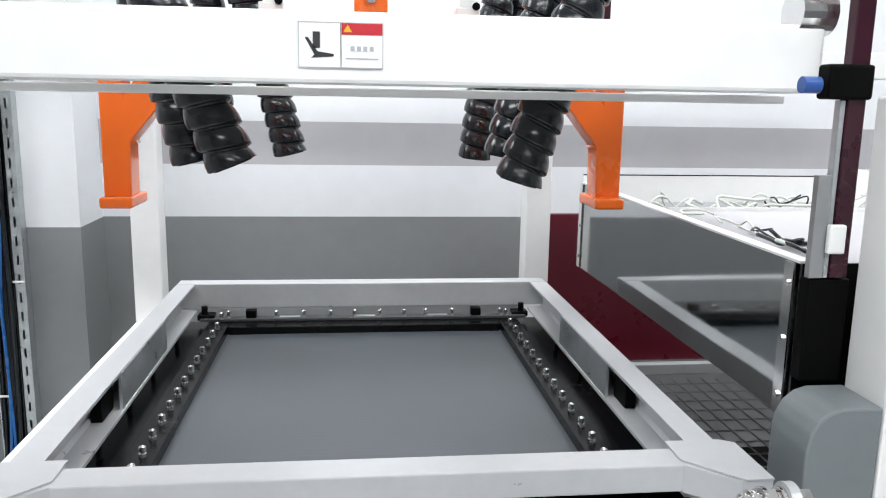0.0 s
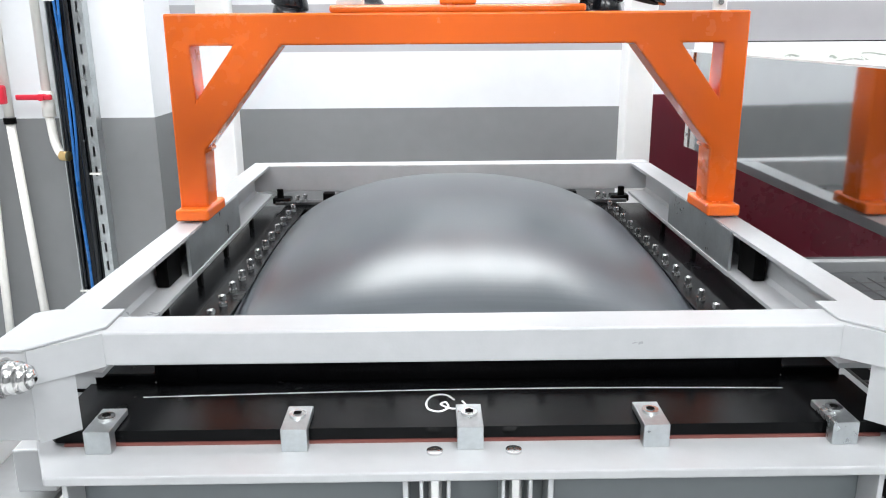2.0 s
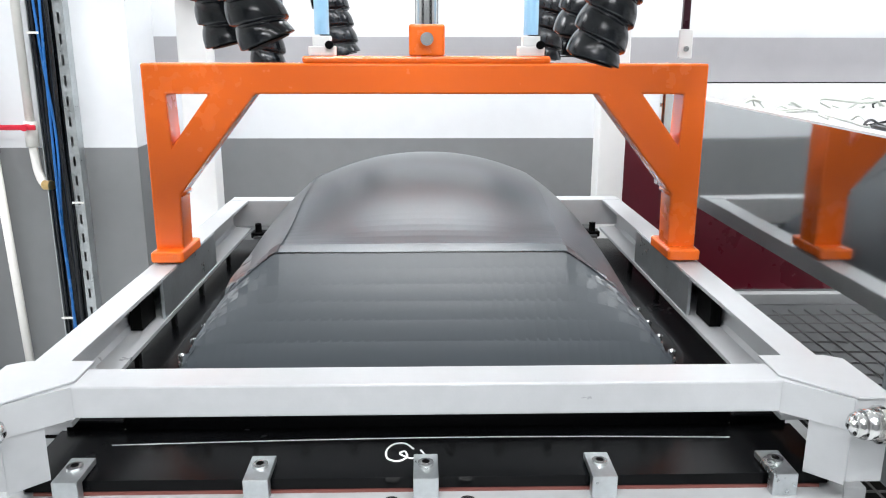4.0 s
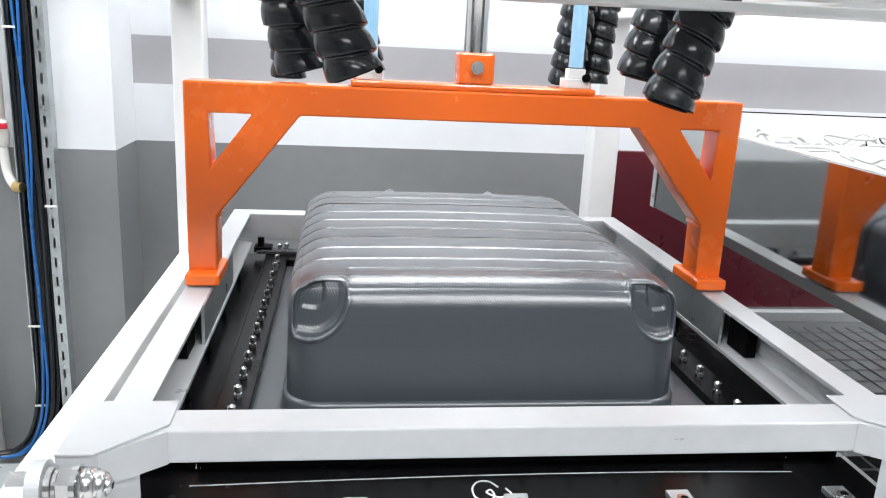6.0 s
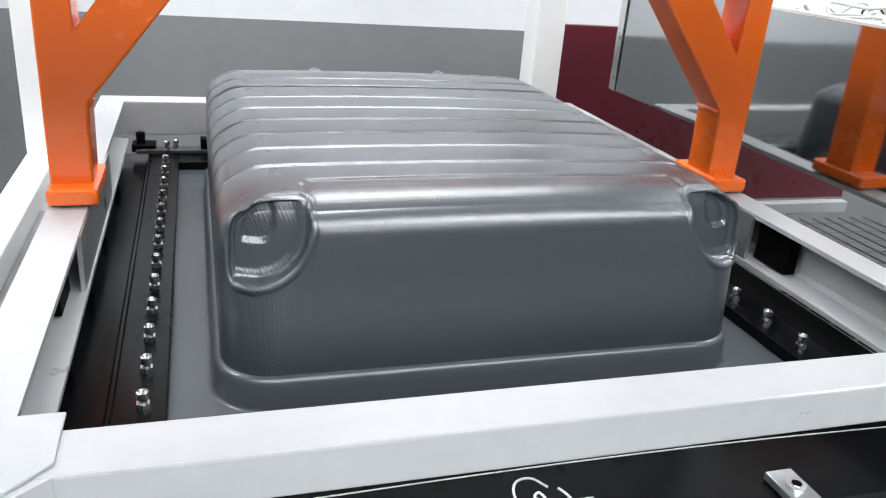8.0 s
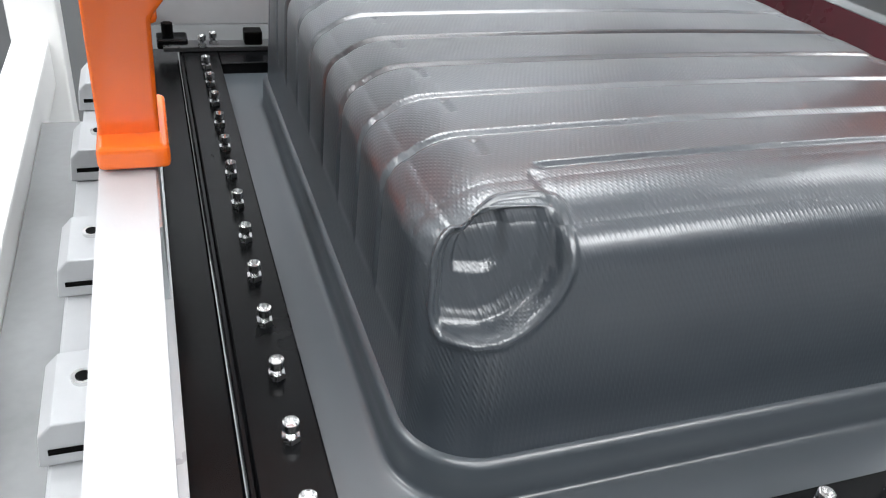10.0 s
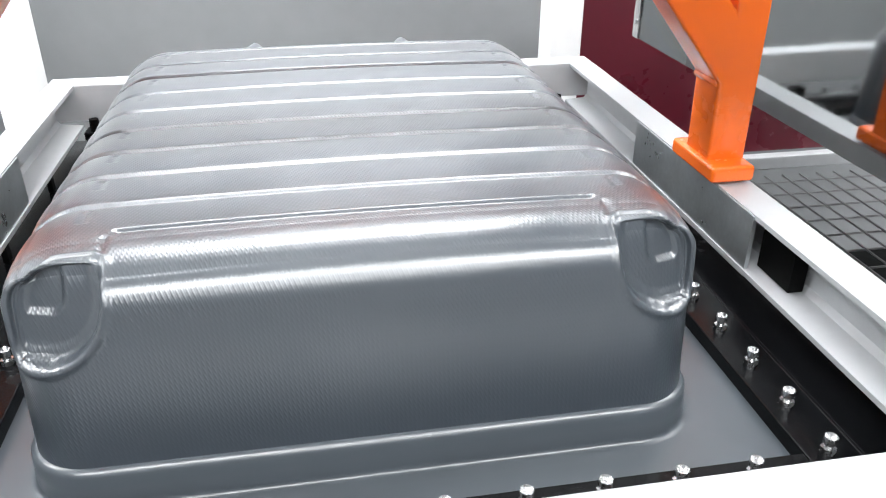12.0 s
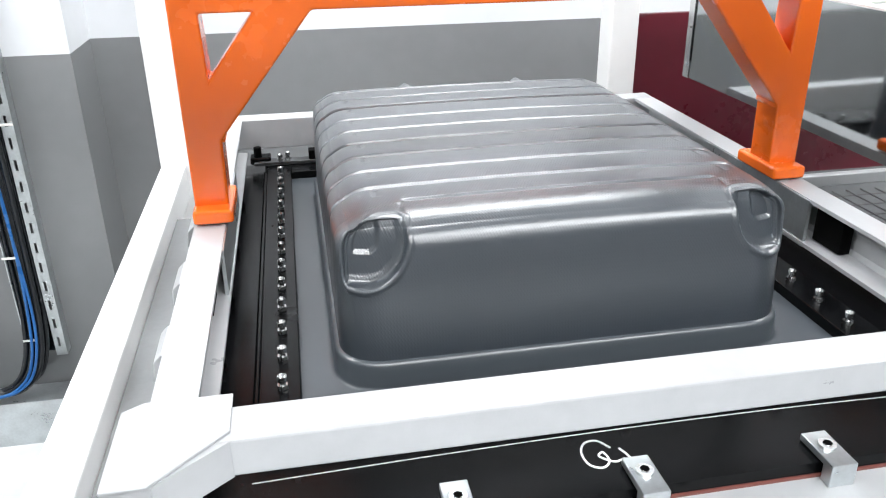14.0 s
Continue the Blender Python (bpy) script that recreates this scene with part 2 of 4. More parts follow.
def machine_frame():
    m = thing("forming_machine", "white painted steel posts and beams of the forming machine", "machine")
    for x0, x1 in ((-0.665, -0.585), (0.485, 0.56)):
        part("post", box(x0, 0.87, 0, x1, 0.95, 2.3, 0.004), WHITE, m, "white square steel post")
    part("top_beam", box(-0.9, -0.42, 1.493, 0.6, -0.34, 1.583, 0.006), WHITE, m, "white overhead beam")
    part("beam_flange", box(-0.9, -0.33, 1.478, 0.6, -0.26, 1.49, 0.002), WHITE, m)
    part("rear_beam", box(-0.9, 0.87, 1.56, 1.6, 0.93, 1.64, 0.004), WHITE, m, "white rear beam")
    part("crosshead", box(-0.6, 0.02, 2.38, 0.6, 0.10, 2.44, 0.006), WHITE, m, "white crosshead plate")
    part("side_beam", box(-0.664, -1.1, 0.74, -0.6055, 0.869, 0.824, 0.004), WHITE, m, "white long side beam")
    part("side_beam", box(-0.665, -0.34, 1.5, -0.59, 0.869, 1.58, 0.004), WHITE, m)
    part("side_beam", box(0.49, -0.34, 1.5, 0.56, 0.869, 1.56, 0.004), WHITE, m)
    return m


def table():
    t = thing("machine_table", "silver steel table under the clamp frame", "machine table")
    part("front_rail", prism([(-0.5, -0.5), (-0.455, -0.581), (0.455, -0.581), (0.5, -0.5)], "z", 0.857, 0.868, 0.002), SILVER, t, "silver painted front rail")
    part("rear_web", box(-0.46, -0.535, 0.70, 0.46, -0.53, 0.8565), GREYBOX, t)
    part("lower_rail", box(-0.5, -0.6, 0.66, 0.5, -0.536, 0.70, 0.003), SILVER, t)
    part("apron", box(-0.48, -0.585, 0.3, 0.48, -0.56, 0.659), GREYBOX, t, "shaded grey front apron")
    part("side_rail", box(-0.531, -0.499, 0.8, -0.485, 0.64, 0.855, 0.003), SILVER, t, "silver side rail")
    part("side_plate", box(-0.6045, -0.9, 0.772, -0.5, 0.615, 0.78, 0.001), STRIP, t, "dull grey steel side plate")
    part("side_rail", box(0.485, -0.499, 0.8, 0.53, 0.64, 0.855, 0.003), SILVER, t)
    for x in (-0.515, 0.455):
        part("leg", box(x, -0.6, 0, x + 0.06, -0.55, 0.659, 0.003), SILVER, t)
        part("leg", box(x, 0.6, 0, x + 0.06, 0.65, 0.799, 0.003), SILVER, t)
    for x in (-0.0455, 0.0415):
        part("screw", cyl((x, -0.539, 0.868), (x, -0.539, 0.8705), 0.009), STEEL, t, "bright screw head")
        for q in (-0.0165, 0.0125):
            part("hinge_plate", box(x + q, -0.578, 0.765, x + q + 0.004, -0.536, 0.8565, 0.001), SILVER, t)
        part("hinge_pin", cyl((x, -0.565, 0.855), (x, -0.565, 0.80), 0.0075), STEEL, t, "bright hinge pin")
    for x in (-0.44, -0.08, 0.075, 0.43):
        part("rib_plate", box(x, -0.575, 0.70, x + 0.006, -0.536, 0.8565, 0.001), SILVER, t)
    return t


def bed():
    """The black lower clamping plate with an opening for the sheet."""
    b = thing("clamp_bed", "black anodised lower clamping plate on the table", "clamp plate")
    z0, z1 = 0.872, 0.886
    part("front_plate", prism([(-0.47, -0.515), (-0.48, -0.505), (-0.48, -0.39), (0.48, -0.39), (0.48, -0.505), (0.47, -0.515)], "z", z0, z1), BLACK, b, "black front plate with a chalk mark")
    part("gasket", box(-0.46, -0.517, 0.868, 0.46, -0.505, 0.8715), COPPER, b, "thin reddish gasket strip")
    for s in (-1, 1):
        part("side_plate", box(s * 0.40, -0.389, 0.884, s * 0.475, 0.60, 0.898, 0.002), BLACK, b)
        part("lip", box(s * 0.394, -0.389, 0.884, s * 0.3985, 0.56, 0.910, 0.001), BLACK, b)
        part("rail", box(s * 0.345, -0.389, 0.872, s * 0.3935, 0.575, 0.912, 0.0015), BLACK, b, "black clamping rail with bolts")
    part("rail", box(-0.3445, -0.389, 0.872, 0.3445, -0.362, 0.912, 0.0015), BLACK, b)
    part("rail", box(-0.3445, 0.494, 0.872, 0.3445, 0.575, 0.912, 0.0015), BLACK, b)
    part("rear_strip", box(-0.42, 0.54, 0.9125, 0.42, 0.57, 0.920, 0.001), STRIPD, b, "dark steel rear strip")
    for x in (-0.195, -0.004, 0.186):
        part("slot_plate", box(x - 0.026, 0.548, 0.9202, x + 0.026, 0.560, 0.9225, 0.001), GALV, b, "small zinc plate")
    for x in (-0.293, 0.287):
        part("stop_block", box(x - 0.013, 0.543, 0.9202, x + 0.013, 0.567, 0.940, 0.002), DULLBLACK, b, "square black stop block")
    # chalk line and the mark
    part("chalk_line", tube_mesh(curve_points([(-0.40, -0.431, z1), (-0.2, -0.424, z1), (0, -0.42, z1), (0.2, -0.421, z1), (0.385, -0.427, z1)], 6), 0.0008, 6), CHALK, b, "thin chalk line")
    g = [(0.022, 0.012), (0.012, 0.022), (-0.002, 0.021), (-0.010, 0.010), (-0.008, -0.004), (0.004, -0.009), (0.014, -0.002), (0.012, 0.008), (0.006, 0.004), (0.018, -0.004), (0.03, -0.002)]
    part("chalk_letter", tube_mesh(curve_points([(-0.044 + u * 1.05, -0.466 + v * 1.4, z1) for u, v in g], 5), 0.0013, 6), CHALK, b, "hand-chalked letter G")
    part("chalk_digit", tube_mesh([(-0.012, -0.452, z1), (-0.008, -0.461, z1), (-0.005, -0.473, z1)], 0.0013, 6), CHALK, b, "hand-chalked digit 1")
    return b


def bolt_mesh():
    bm = cyl((0, 0, 0), (0, 0, 0.005), 0.0068, segs=6)
    add_cyl(bm, (0, 0, 0.005), (0, 0, 0.010), 0.0038, segs=10)
    add_cyl(bm, (0, 0, 0.010), (0, 0, 0.0165), 0.0058, segs=14)
    lid = max(bm.faces, key=lambda f: (f.calc_center_median().z, len(f.verts)))
    bmesh.ops.inset_region(bm, faces=[lid], thickness=0.0022)
    bmesh.ops.translate(bm, verts=lid.verts[:], vec=(0, 0, -0.004))
    me = bpy.data.meshes.new("bolt")
    bm.to_mesh(me)
    bm.free()
    me.materials.append(BOLTS)
    return me


def bolts(parent):
    me = bolt_mesh()
    spots = [(s * 0.366, (-0.364 if s > 0 else -0.3655) + 0.0648 * k) for s in (-1, 1) for k in range(15)]
    spots += [(-0.296 + 0.065 * k + 0.0, -0.379) for k in range(10)]
    spots += [(x, 0.553) for x in (-0.35, -0.23, -0.16, -0.092, -0.031, 0.035, 0.098, 0.155, 0.224, 0.352)]
    for x, y in spots:
        o = new("bolt", me)
        o.location = (x, y, 0.912 if y < 0.54 else 0.920)
        o.parent = parent
        if (x, y) == spots[0]:
            tagged(o, "bright hexagon bolt")


def channel(s):
    """A C section along y, open towards the middle; s is the side."""
    o, i, w = s * XO, s * XI, 0.006
    pts = [(i + s * 0.008, ZT), (o, ZT), (o, ZL), (i + s * 0.004, ZL), (i + s * 0.004, ZL + w), (o - s * 0.012, ZL + w + 0.003), (o - s * w, ZL + 0.016), (o - s * w, ZT - w), (i + s * 0.008, ZT - w)]
    return prism(pts, "y", YF1 - 0.0, YB0)


def clamp_frame():
    c = thing("sheet_clamp", "silver painted steel clamping frame over the plastic sheet", "clamp")
    for s in (-1, 1):
        part("side_bar", channel(s), SILVER, c, "silver C-section side bar")
        part("cover_plate", box(s * 0.436, -0.085, 0.922, s * 0.441, 0.255, ZT - 0.002), GALV, c, "mottled zinc cover plate")
        # no opening is cut: a black box stands for the shade in it
        part("slot", box(s * 0.452, -0.15, 0.935, s * 0.47, -0.0855, ZT - 0.0065), DULLBLACK, c, "black box standing in for the shade in a slot")
        part("stop_bolt", cyl((s * 0.412, 0.569, 0.92), (s * 0.412, 0.569, 0.946), 0.008, segs=12), DULLBLACK, c, "black stop bolt")
        part("bolt_block", box(s * 0.385, 0.55, 0.913, s * 0.428, 0.584, 0.928, 0.003), BLACK, c)
        for y in (0.37, 0.147, -0.03, -0.212) if s < 0 else (0.30, 0.10):
            part("tab", box(s * 0.4365, y - 0.007, 0.899, s * 0.444, y + 0.007, 0.9215, 0.001), DULLBLACK, c, "small black tab")
        # corner plate, drop bracket and adjusting knob at the front
        plate = [(s * 0.405, -0.4985), (s * 0.467, -0.562), (s * 0.505, -0.562), (s * 0.505, -0.452), (s * 0.486, -0.44), (s * 0.405, -0.44)]
        part("corner_plate", prism(plate, "z", ZT + 0.0012, ZT + 0.0042, 0.0008), SILVER, c, "flared corner plate")
        part("corner_web", prism([(s * 0.405, YF0 - 0.0005), (s * 0.464, -0.558), (s * 0.469, -0.552), (s * 0.42, YF0 - 0.0005)], "z", 0.962, ZT + 0.0008), SILVER, c)
        part("drop_bracket", prism([(s * 0.432, -0.527), (s * 0.464, -0.558), (s * 0.469, -0.552), (s * 0.437, -0.5215)], "z", 0.895, 0.9615), SILVER, c, "drop bracket")
        part("bracket_side", box(s * 0.464, -0.56, 0.90, s * 0.505, -0.554, ZT + 0.0008, 0.001), SILVER, c)
        ky, kz = -0.588, 0.985
        k = cyl((s * 0.517, ky, kz), (s * 0.537, ky, kz), 0.0165, None, 6)
        part("bolt_head", k, STEEL, c, "bright hexagon bolt head")
        part("ring_lug", cyl((s * 0.503, ky, kz), (s * 0.5165, ky, kz), 0.0255, None, 28), SILVER, c, "silver ring lug")
        k = cyl((s * 0.496, ky, kz), (s * 0.5025, ky, kz), 0.020, None, 24)
        part("washer", k, STEEL, c, "steel washer")
        part("spring_washer", cyl((s * 0.4912, ky, kz), (s * 0.4955, ky, kz), 0.0165, None, 24), STEEL, c)
        part("lock_nut", cyl((s * 0.4785, ky, kz), (s * 0.4908, ky, kz), 0.0185, None, 6), STEEL, c, "steel lock nut")
        part("washer", cyl((s * 0.4725, ky, kz), (s * 0.478, ky, kz), 0.0205, None, 24), STEEL, c)
        k = cyl((s * 0.472, ky, kz), (s * 0.457, ky, kz), 0.018, 0.0165, 22)
        add_cyl(k, (s * 0.457, ky, kz), (s * 0.447, ky, kz), 0.0165, 0.012, 22)
        add_cyl(k, (s * 0.447, ky, kz), (s * 0.441, ky, kz), 0.012, 0.004, 22)
        part("acorn_nut", k, STEEL, c, "bright acorn nut", smooth=True)
        part("stud", cyl((s * 0.485, ky, kz), (s * 0.485, -0.5605, kz - 0.012), 0.009, None, 12), BOLTS, c)
    part("front_bar", box(-XI + 0.001, YF0, 0.962, XI - 0.001, YF1, ZT + 0.001, 0.0025), SILVER, c, "silver front bar")
    part("rear_bar", box(-XO, YB0 + 0.0005, 0.937, XO, YB1, ZT + 0.001, 0.0025), SILVER, c, "silver rear bar")
    for y in (-0.33, -0.125, 0.085, 0.315, 0.52):
        cl = thing("hold_down_clip", "silver steel hold-down clip bolted to the side rail", "clip", "clips along the side edge")
        part("clip_body", prism([(-0.475, 0.8875), (-0.475, 0.8955), (-0.523, 0.8955), (-0.533, 0.885), (-0.536, 0.856), (-0.485, 0.856)], "y", y - 0.045, y + 0.035, 0.0015), SILVER, cl)
        # thin black box in place of the shade within the clip's slot
        part("clip_slot_shade", box(-0.528, y - 0.0465, 0.868, -0.492, y - 0.0435, 0.8725), DULLBLACK, cl, "black box standing in for the shade in a slot")
        part("clip_screw", cyl((-0.503, y, 0.8945), (-0.503, y, 0.899), 0.0085, segs=20), STEEL, cl, "bright socket screw")
        # black disc on the flat head paints the shade of the screw's socket
        part("socket_shade", cyl((-0.503, y, 0.899), (-0.503, y, 0.8996), 0.0055, segs=12), DULLBLACK, cl)
    for x in (-0.415, -0.2, -0.006, 0.2, 0.41):
        cl = thing("hold_down_clip", "silver steel hold-down clip bolted to the black plate", "clip", "clips along the front edge")
        part("clip_body", prism([(-0.478, 0.8875), (-0.478, 0.8955), (-0.535, 0.8955), (-0.535, 0.868), (-0.520, 0.868), (-0.520, 0.8875)], "x", x - 0.0145, x + 0.0145, 0.001), GALV, cl)
        sc = cyl((x, -0.503, 0.895), (x, -0.503, 0.899), 0.0095, segs=20)
        add_cyl(sc, (x, -0.503, 0.8985), (x, -0.503, 0.8995), 0.005, None, 6)
        part("clip_screw", sc, STEEL, cl, "bright socket screw")
        # black hexagon painted for the shaded socket; the head itself is solid
        part("socket_shade", cyl((x, -0.503, 0.8995), (x, -0.503, 0.9), 0.005, segs=6), DULLBLACK, cl)
    return c


def bridge():
    """The orange press bridge; it stands at its lowest place here."""
    b = thing("press_bridge", "glossy orange welded press bridge with two legs", "press bridge")
    y0, y1 = 0.028, 0.088
    zb, zt = 1.292, 1.343

    half = [(0.292, zb), (0.430, 1.119), (0.432, ZT + 0.016), (0.48, ZT + 0.016), (0.48, zt)]
    portal = part("portal", prism(half + [(-a, c) for a, c in reversed(half)], "y", y0, y1), ORANGE, b, "orange welded portal with a three-cornered opening in each shoulder")
    for s in (-1, 1):
        hole = prism([(s * a, c) for a, c in ((0.441, zb), (0.370, zb), (0.438, 1.203))], "y", y0 - 0.1, y1 + 0.1)
        hm = bpy.data.meshes.new("cut")
        hole.to_mesh(hm)
        hole.free()
        ho = bpy.data.objects.new("cut", hm)
        scene.collection.objects.link(ho)
        md = portal.modifiers.new("opening", "BOOLEAN")
        md.object, md.operation, md.solver = ho, "DIFFERENCE", "EXACT"
        dg = bpy.context.evaluated_depsgraph_get()
        cutm = bpy.data.meshes.new_from_object(portal.evaluated_get(dg))
        portal.modifiers.clear()
        portal.data = cutm
        bpy.data.objects.remove(ho)
        part("foot", box(s * 0.425, 0.0, ZT + 0.003, s * 0.482, 0.115, ZT + 0.0235, 0.005, 3), ORANGE, b, "orange foot pad")
        # weld beads where the brace meets the beam and the leg
        part("weld_bead", tube_mesh([(s * 0.296, y0 + 0.004, zb), (s * 0.296, y1 - 0.004, zb)], 0.0035, 8), ORANGE, b, smooth=True)
        part("weld_bead", tube_mesh([(s * 0.4295, y0 + 0.004, 1.119), (s * 0.4295, y1 - 0.004, 1.119)], 0.0045, 8), ORANGE, b, smooth=True)
    bv = portal.modifiers.new("edge", "BEVEL")
    bv.width, bv.segments, bv.limit_method = 0.0035, 3, "ANGLE"
    part("top_plate", box(-0.21, 0.031, zt, 0.21, 0.085, zt + 0.012, 0.004), ORANGE, b, "orange top plate")
    part("rod_block", box(-0.03, 0.03, zt + 0.012, 0.03, 0.086, 1.407, 0.004), ORANGE, b, "orange rod block")
    pn = cyl((0, 0.03, 1.383), (0, 0.022, 1.383), 0.011)
    add_cyl(pn, (0, 0.022, 1.383), (0, 0.014, 1.383), 0.008, None, 6)
    part("pin", pn, STEEL, b, "bright cross pin")
    part("piston_rod", cyl((0, 0.058, 1.405), (0, 0.058, 2.4), 0.020, segs=28), STEEL, b, "bright piston rod", smooth=False)
    for s in (-1, 1):
        x = s * 0.178
        part("air_tube", cyl((x, 0.058, 1.39), (x, 0.058, 2.4), 0.0125, segs=18), PALEBLUE, b, "pale blue air tube")
        fb = box(x - 0.022, 0.04, zt + 0.012, x + 0.022, 0.076, zt + 0.028, 0.002)
        add_box(fb, x - 0.015, 0.045, zt + 0.028, x + 0.015, 0.071, zt + 0.045, 0.002)
        part("tube_fitting", fb, WHITE, b, "white air fitting")
        part("fitting_screw", cyl((x + 0.014, 0.04, zt + 0.03), (x + 0.014, 0.033, zt + 0.03), 0.007), DULLBLACK, b)
    return b


def hose(tip, top, r=0.036):
    """A ribbed rubber air hose with a spiral of bulges and a black disc for its shaded open end."""
    h = thing("air_hose", "ribbed black rubber air hose hanging over the frame", "hose", "hoses over the frame")
    a, e = Vector(tip), Vector(top)
    n = 260
    mid = (a + e) / 2 + Vector((0.012 * (1 if tip[0] < 0 else -1), 0, 0))
    ln = (e - a).length
    pts, radii = [], []
    for i in range(n + 1):
        t = i / n
        pts.append((1 - t) ** 2 * a + 2 * t * (1 - t) * mid + t * t * e)
        radii.append(r)
    bm = tube_mesh(pts, r, 36, radii)
    # each turn of the spiral swells and laps over the next one
    bm.verts.ensure_lookup_table()
    for i, p in enumerate(pts):
        for k in range(36):
            v = bm.verts[i * 36 + k]
            ph = (-(i / n) * ln / 0.034 + k / 36) % 1.0
            f = 0.86 + 0.19 * (1 - (1 - min(ph / 0.75, 1)) ** 2.2) * (1 - smooth01(0.9, 1.0, ph))
            v.co = Vector(p) + (v.co - Vector(p)) * f
    part("hose_wall", bm, RUBBER, h, smooth=True)
    d = (Vector(pts[0]) - Vector(pts[1])).normalized()
    # the lower end is capped; a black disc paints the shade inside it
    part("mouth_shade", cyl(a + d * 0.0005, a + d * 0.002, r * 0.8, segs=24), DULLBLACK, h, "black disc standing in for the shade inside the open end")
    return h


# ---- the moulded shell and the sheet ----
CX, CY = -0.011, 0.06
HALF_X, HALF_Y = 0.285, 0.362
CASE_TOP = 1.107


def smooth01(a, b, v):
    t = min(max((v - a) / (b - a), 0.0), 1.0)
    return t * t * (3 - 2 * t)


GROOVES = (-0.174, -0.109, -0.046, 0.020, 0.086, 0.154, 0.225, 0.288, 0.352)


def case_point(px, py, pz, nrm):
    """Moves a point of the rounded box by the ribs, the front ridge and the handle recess."""
    y = py
    d = 0.0
    top = max(nrm.z, 0.0)
    side = abs(nrm.x)
    fade = smooth01(0.3, 0.6, top + side * smooth01(0.955, 1.03, pz)) * smooth01(0.955, 0.99, pz)
    if fade > 0:
        low = GROOVES[0] - 0.065
        for g in GROOVES:
            # each band between two grooves is a shallow arch
            if low < y < g:
                t = (y - low) / (g - low)
                d += 0.0019 * (4 * t * (1 - t)) ** 0.7 * fade
            u = abs(y - g)
            if g == 0.225:
                d -= 0.013 * (1 - smooth01(0.001, 0.0085, u)) * fade
            elif u < 0.008:
                d -= (0.0042 if g > 0.225 else 0.0021) * (1 - smooth01(0.0, 0.0065, u)) * fade
            low = g
    # short moulded dashes on the shoulders, between the ribs
    if abs(abs(px - CX) - 0.226) < 0.004 and top > 0.5 and y > -0.23:
        d -= 0.0016 * (1 - smooth01(0.001, 0.004, abs(abs(px - CX) - 0.226))) * (1 - smooth01(0.010, 0.014, abs((y + 0.2065) % 0.0655 - 0.01)))
    # shallow handle recess at the far end
    if y > 0.35 and top > 0.3:
        d -= 0.010 * smooth01(0.362, 0.380, y) * (1 - smooth01(0.085, 0.1, abs(px - CX)))
        d += 0.008 * (1 - smooth01(0.0, 0.014, math.hypot(abs(px - CX) - 0.108, 0.6 * (y - 0.385))))
    u = abs(y + 0.226)
    if u < 0.006 and top > 0.6:
        d -= 0.0024 * (1 - smooth01(0.001, 0.005, u)) * (1 - smooth01(0.196, 0.2, abs(px - CX)))
    # the grained front edge stands a hair proud between two short end lines
    if y < -0.2 and top > 0.05:
        e = abs(abs(px - CX) - 0.204)
        d -= 0.0016 * (1 - smooth01(0.0008, 0.0045, e)) * smooth01(0.05, 0.3, top) * (1 - smooth01(-0.235, -0.229, y))
    return d


